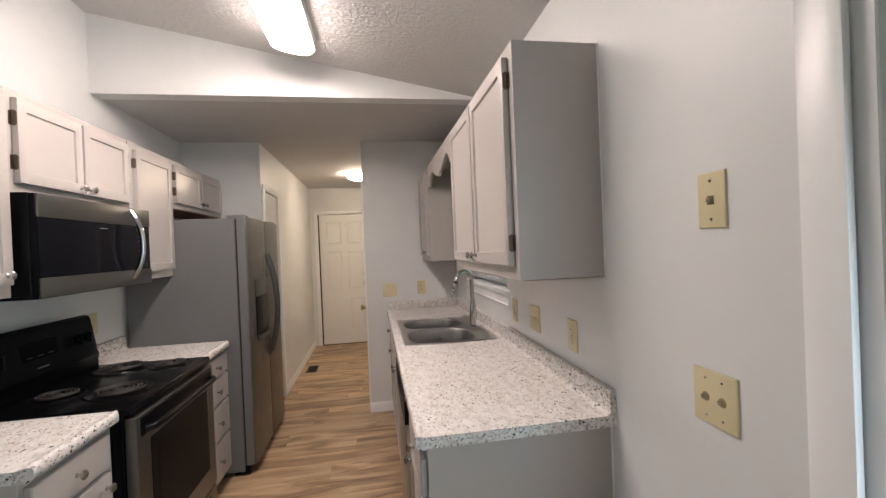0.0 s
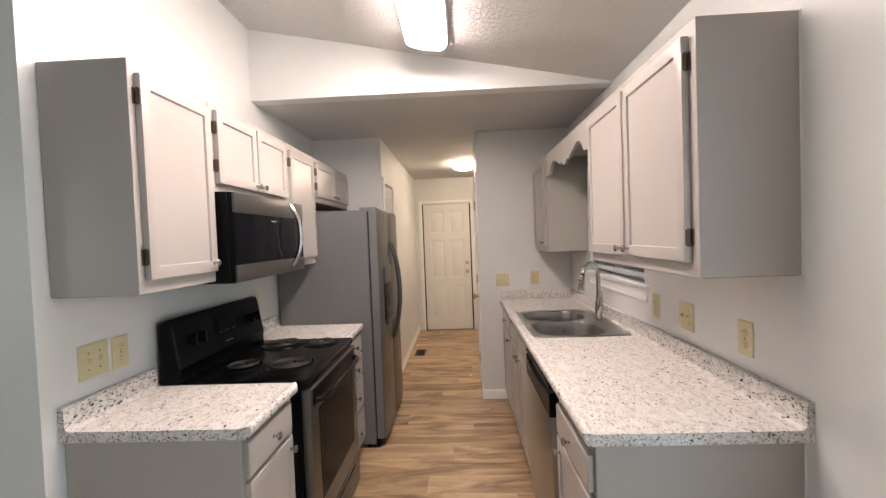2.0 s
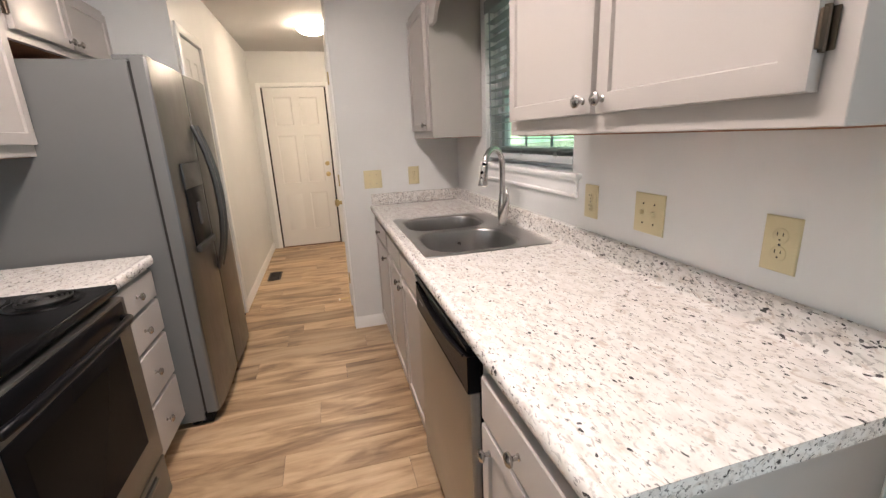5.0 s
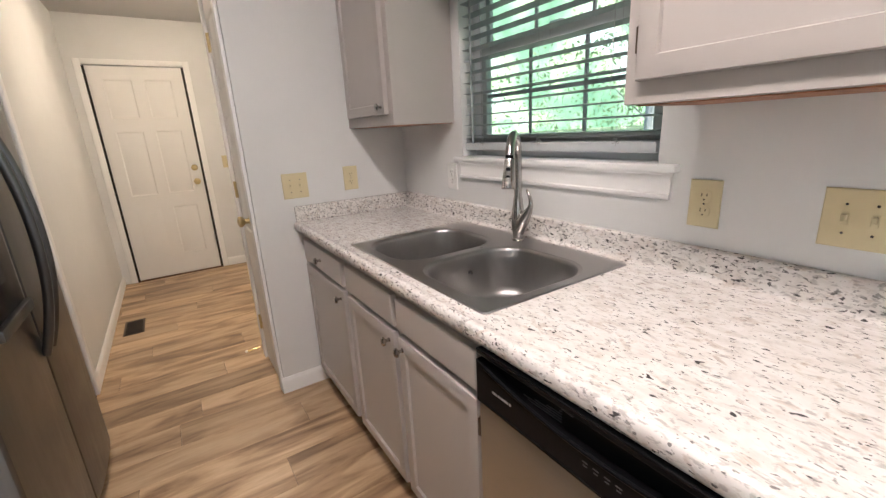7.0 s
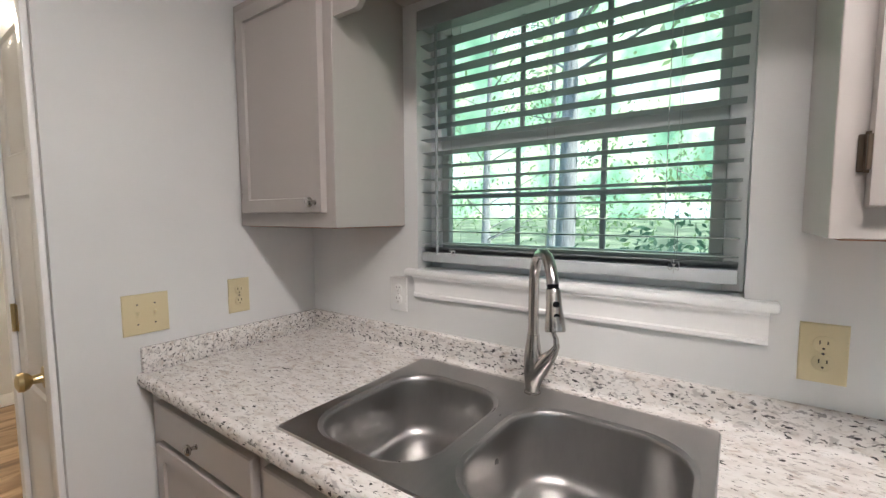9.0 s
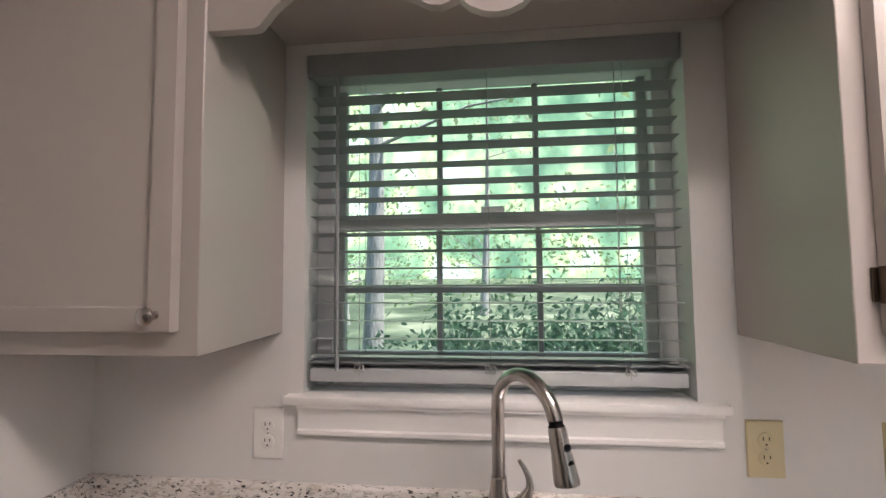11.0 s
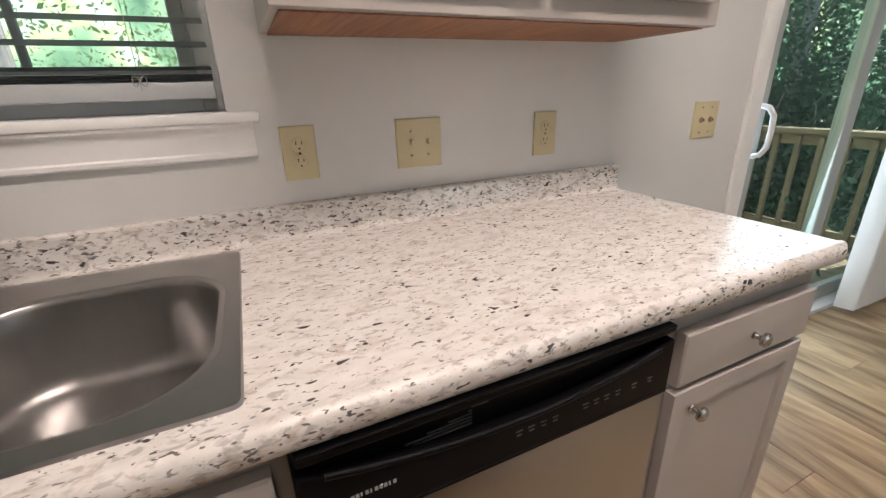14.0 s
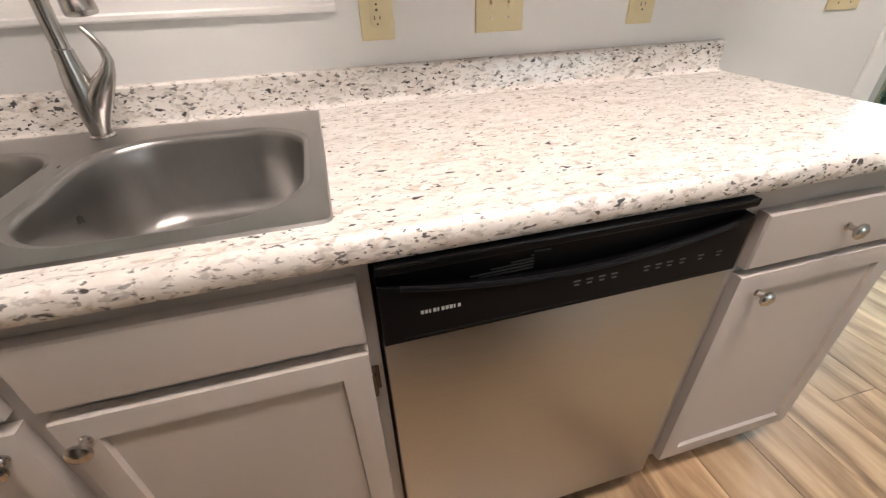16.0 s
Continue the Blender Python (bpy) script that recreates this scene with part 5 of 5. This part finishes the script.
part("sub_rail", bm_box(RX - 0.019, RX + 0.019, DY0, DY1, 0.81, 0.899), deckwood, rail)
part("sub_rail", bm_box(DX0 + 0.02, RX - 0.02, DY0 + 0.05, DY0 + 0.09, 0.81, 0.899), deckwood, rail)
part("bottom_rail", bm_box(RX - 0.019, RX + 0.019, DY0, DY1, 0.07, 0.158), deckwood, rail)
part("bottom_rail", bm_box(DX0 + 0.02, RX - 0.02, DY0 + 0.05, DY0 + 0.09, 0.07, 0.158), deckwood, rail)
bal = finish("baluster", bm_box(-0.018, 0.018, -0.018, 0.018, 0.02, 0.88, bevel=0.002), deckwood, 0)
spots = [(RX - 0.038, DY0 + 0.1 + 0.150 * k) for k in range(20)] + [(DX0 + 0.12 + 0.160 * k, DY0 + 0.108) for k in range(13)]
for x, y in spots:
    if y < DY1:
        o = new("baluster", bal)
        o.parent = rail
        o.location = (x, y, 0)
for yy in (DY0 + 0.07, -0.2, DY1 - 0.05):
    part("post", bm_box(RX - 0.045, RX + 0.045, yy - 0.045, yy + 0.045, -0.03, 0.899), deckwood, rail)

bark = mat("bark", (0.16, 0.13, 0.11), 0.9)
n_, l_, b_ = nodes_of(bark)
bk = noise_tex(bark, coords(bark, (9, 9, 1.4)), 3.0, 6)
# grey raised above the bark's own tone, for sky light and distance
l_.new(ramp(bark, bk, [(0.3, (0.22, 0.21, 0.21)), (0.7, (0.46, 0.45, 0.45))]), b_.inputs["Base Color"])
bump(bark, bk, 0.8, 0.03)


def leaf_mat(name, lo, hi, glow):
    m = mat(name, lo, 0.5)
    n, l, b = nodes_of(m)
    gi = n.new("ShaderNodeNewGeometry")
    col = ramp(m, gi.outputs["Random Per Island"], [(0.0, lo), (1.0, hi)])
    l.new(col, b.inputs["Base Color"])
    tr = n.new("ShaderNodeBsdfTranslucent")
    mx = n.new("ShaderNodeMixShader")
    mx.inputs[0].default_value = 0.5
    l.new(mix(m, 0.5, col, glow), tr.inputs[0])
    l.new(b.outputs[0], mx.inputs[1])
    l.new(tr.outputs[0], mx.inputs[2])
    l.new(mx.outputs[0], n["Material Output"].inputs[0])
    return m


LEAF = leaf_mat("leaf_green", (0.10, 0.175, 0.10), (0.21, 0.30, 0.16), (0.36, 0.46, 0.22))
LEAFDARK = leaf_mat("leaf_dark_green", (0.030, 0.068, 0.052), (0.075, 0.135, 0.095), (0.17, 0.30, 0.20))


def leaves(centres, count, spread, size, seed):
    """Loose leaves scattered round limb ends."""
    rg = np.random.default_rng(seed)
    c = np.array(centres)[rg.integers(0, len(centres), count)]
    p = c + rg.normal(0, 1, (count, 3)) * np.array(spread)
    a = rg.normal(0, 1, (count, 3))
    a /= np.linalg.norm(a, axis=1)[:, None]
    b = np.cross(a, rg.normal(0, 1, (count, 3)))
    b /= np.linalg.norm(b, axis=1)[:, None]
    s = size * rg.uniform(0.6, 1.3, (count, 1))
    v = np.stack([p - a * s, p + b * s * 0.45 - a * s * 0.1, p + a * s, p - b * s * 0.45 - a * s * 0.1], 1).reshape(-1, 3)
    me = bpy.data.meshes.new("crown")
    me.from_pydata(v.tolist(), [], [(4 * k, 4 * k + 1, 4 * k + 2, 4 * k + 3) for k in range(count)])
    return me


def tree(x, y, height, girth, seed, count, low=0.3, size=0.10, material=LEAF):
    rg = random.Random(seed)
    g = GZ + (min(max(0, x - 9), 40) * 0.035) - 0.05
    t = thing("tree", pose(x, y, g), "tall leafy woodland tree with grey bark paled as by sky light", "tree", "trees in the yard")
    bm = bmesh.new()
    lean = (rg.uniform(-0.03, 0.03), rg.uniform(-0.03, 0.03))
    pts, rad = [], []
    for k in range(9):
        q = k / 8
        pts.append((lean[0] * height * q + 0.08 * math.sin(3 * q + seed), lean[1] * height * q + 0.08 * math.cos(4 * q + seed), height * q))
        rad.append(girth * (1.35 if k == 0 else 1 - 0.85 * q))
    tube(bm, pts, rad, 12)
    ends = []
    for k in range(16):
        q = rg.uniform(low, 0.97)
        a = rg.uniform(0, 6.28)
        ln = (1.15 - q) * height * rg.uniform(0.25, 0.42) + 0.4
        i = min(7, int(q * 8))
        o = Vector(pts[i]).lerp(Vector(pts[i + 1]), q * 8 - i)
        e = o + Vector((math.cos(a) * ln, math.sin(a) * ln, ln * rg.uniform(0.05, 0.5)))
        m_ = o.lerp(e, 0.5) + Vector((0, 0, 0.06 * ln))
        tube(bm, [o, m_, e], [girth * 0.18, girth * 0.10, girth * 0.03], 6)
        ends += [tuple(m_), tuple(e), tuple(o.lerp(e, 0.8))]
    ends.append(pts[-1])
    part("trunk", bm, bark, t, "", 60)
    me = leaves(ends, count, (0.55, 0.55, 0.40), size, seed)
    me.materials.append(material)
    o = new("crown", me)
    o.parent = t
    return t


rg = random.Random(11)
spots = [(5.6, 4.55, 9.0, 0.17, 0.45),
         (3.4, -4.4, 6.0, 0.12, 0.05), (2.3, -6.4, 7.0, 0.14, 0.05), (4.6, -6.8, 8.0, 0.16, 0.05), (5.6, -4.2, 8.0, 0.14, 0.06), (16.0, 8.5, 11.0, 0.2, 0.1),
         (19.0, 3.0, 12.0, 0.18, 0.15), (12.0, -5.0, 12.0, 0.2, 0.05), (10.0, -9.0, 11.0, 0.2, 0.05), (3.9, -9.5, 9.0, 0.15, 0.05), (15.0, 11.0, 12.0, 0.2, 0.05)]
for i, (x, y, h_, g_, low_) in enumerate(spots):
    tree(x, y, h_, g_, 20 + i, 800 if i == 0 else 16000 if i < 5 else 1600, low_, 0.085 if i == 0 else 0.046 if i < 5 else 0.07, LEAFDARK if 1 <= i <= 4 else LEAF)


def shrub(x, y, r, h_, seed, material):
    g = GZ + (min(max(0, x - 9), 40) * 0.035) - 0.03
    t = thing("shrub", pose(x, y, g), "dense green shrub at the edge of the yard", "shrub", "shrubs in the yard")
    rq = random.Random(seed)
    bm = bmesh.new()
    ends = []
    for k in range(9):
        a = rq.uniform(0, 6.28)
        e = (math.cos(a) * r * rq.uniform(0.3, 0.9), math.sin(a) * r * rq.uniform(0.3, 0.9), h_ * rq.uniform(0.35, 0.95))
        tube(bm, [(0, 0, 0), (e[0] * 0.4, e[1] * 0.4, e[2] * 0.5), e], [0.03, 0.02, 0.008], 6)
        ends += [e, (e[0] * 0.6, e[1] * 0.6, e[2] * 0.6)]
    part("stems", bm, bark, t)
    me = leaves(ends, 2600, (r * 0.28, r * 0.28, h_ * 0.15), 0.055, seed)
    me.materials.append(material)
    o = new("foliage", me)
    o.parent = t


for i, (x, y, r, h_) in enumerate([(4.2, 1.9, 0.8, 1.75), (4.9, 1.1, 0.8, 1.9), (5.0, 2.9, 0.8, 1.8), (5.5, 3.8, 0.8, 1.65), (5.8, 5.7, 0.8, 1.2), (2.2, -3.3, 0.8, 2.0), (3.2, -3.6, 0.8, 2.2), (3.0, -5.2, 0.9, 2.6), (6.0, 2.4, 0.9, 1.5), (4.2, -4.6, 0.9, 2.4), (2.0, -5.0, 0.9, 2.3)]):
    shrub(x, y, r, h_, 70 + i, LEAFDARK)

# far woods, and behind them a glowing backdrop painted as sunlit woods
me = leaves([(rg.uniform(22, 40), rg.uniform(-30, 40), GZ + 0.5 + rg.uniform(0, 1) ** 1.5 * 8) for k in range(160)], 6000, (1.4, 1.4, 0.9), 0.2, 5)
me.materials.append(LEAF)
tagged(new("far_woods", me), "dense green woodland in the distance", "woods", kind="stuff")
woods_glow = mat("glowing_woods_backdrop", (0.1, 0.15, 0.08), 1.0, 0, (1, 1, 1), 0.0)
n_, l_, b_ = nodes_of(woods_glow)
v_ = coords(woods_glow, (1, 1, 0.8))
hz1 = ramp(woods_glow, noise_tex(woods_glow, v_, 0.17, 4, 0.55), [(0.30, (0.06, 0.15, 0.11)), (0.42, (0.16, 0.31, 0.20)), (0.50, (0.30, 0.47, 0.30)), (0.56, (0.54, 0.68, 0.34)), (0.62, (0.60, 0.76, 0.68)), (0.70, (0.76, 0.90, 0.97))])
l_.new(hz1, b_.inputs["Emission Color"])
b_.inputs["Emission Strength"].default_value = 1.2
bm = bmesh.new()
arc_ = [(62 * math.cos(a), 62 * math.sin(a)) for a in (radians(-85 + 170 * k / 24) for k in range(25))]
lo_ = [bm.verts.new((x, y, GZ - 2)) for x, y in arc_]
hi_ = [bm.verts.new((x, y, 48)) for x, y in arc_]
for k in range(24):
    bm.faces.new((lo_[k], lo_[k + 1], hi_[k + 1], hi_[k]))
structure("backdrop", bm, woods_glow, "glowing backdrop painted as sunlit woods far away", "backdrop", 80)

# ---------------------------------------------------------------- floor boards
floor = structure("floor", bm_box(-4.5, XO, -3.0, 7.3, -0.12, -0.0022), SUBFLOOR, "wood-look vinyl plank floor", "floor")
plank_mesh = {}


def plank(x0, x1, y0, y1):
    key = (round(x1 - x0, 3), round(y1 - y0, 3))
    if key not in plank_mesh:
        w, d = key
        b = bm_box(0.0006, w - 0.0006, 0.0006, d - 0.0006, -0.003, 0.0)
        top = [e for e in b.edges if all(v.co.z > -0.001 for v in e.verts)]
        bmesh.ops.bevel(b, geom=top, offset=0.0012, segments=1, affect="EDGES")
        plank_mesh[key] = finish("plank", b, PLANK, 0)
    ob = new("plank", plank_mesh[key])
    ob.location = (x0, y0, 0)
    ob.parent = floor


PW, PL = 0.182, 1.22
row = 0
y = -2.9
while y < 6.85:
    y1 = min(y + PW, 6.85)
    xmin = -4.4 if y < 1.38 else (XL if y < 4.0 else -0.845)
    x = xmin - ((row * 0.437) % 1.0) * PL
    while x < XR:
        a, b2 = max(x, xmin), min(x + PL, XR)
        if b2 - a > 0.02:
            plank(a, b2, y, y1)
        x += PL
    y, row = y1, row + 1
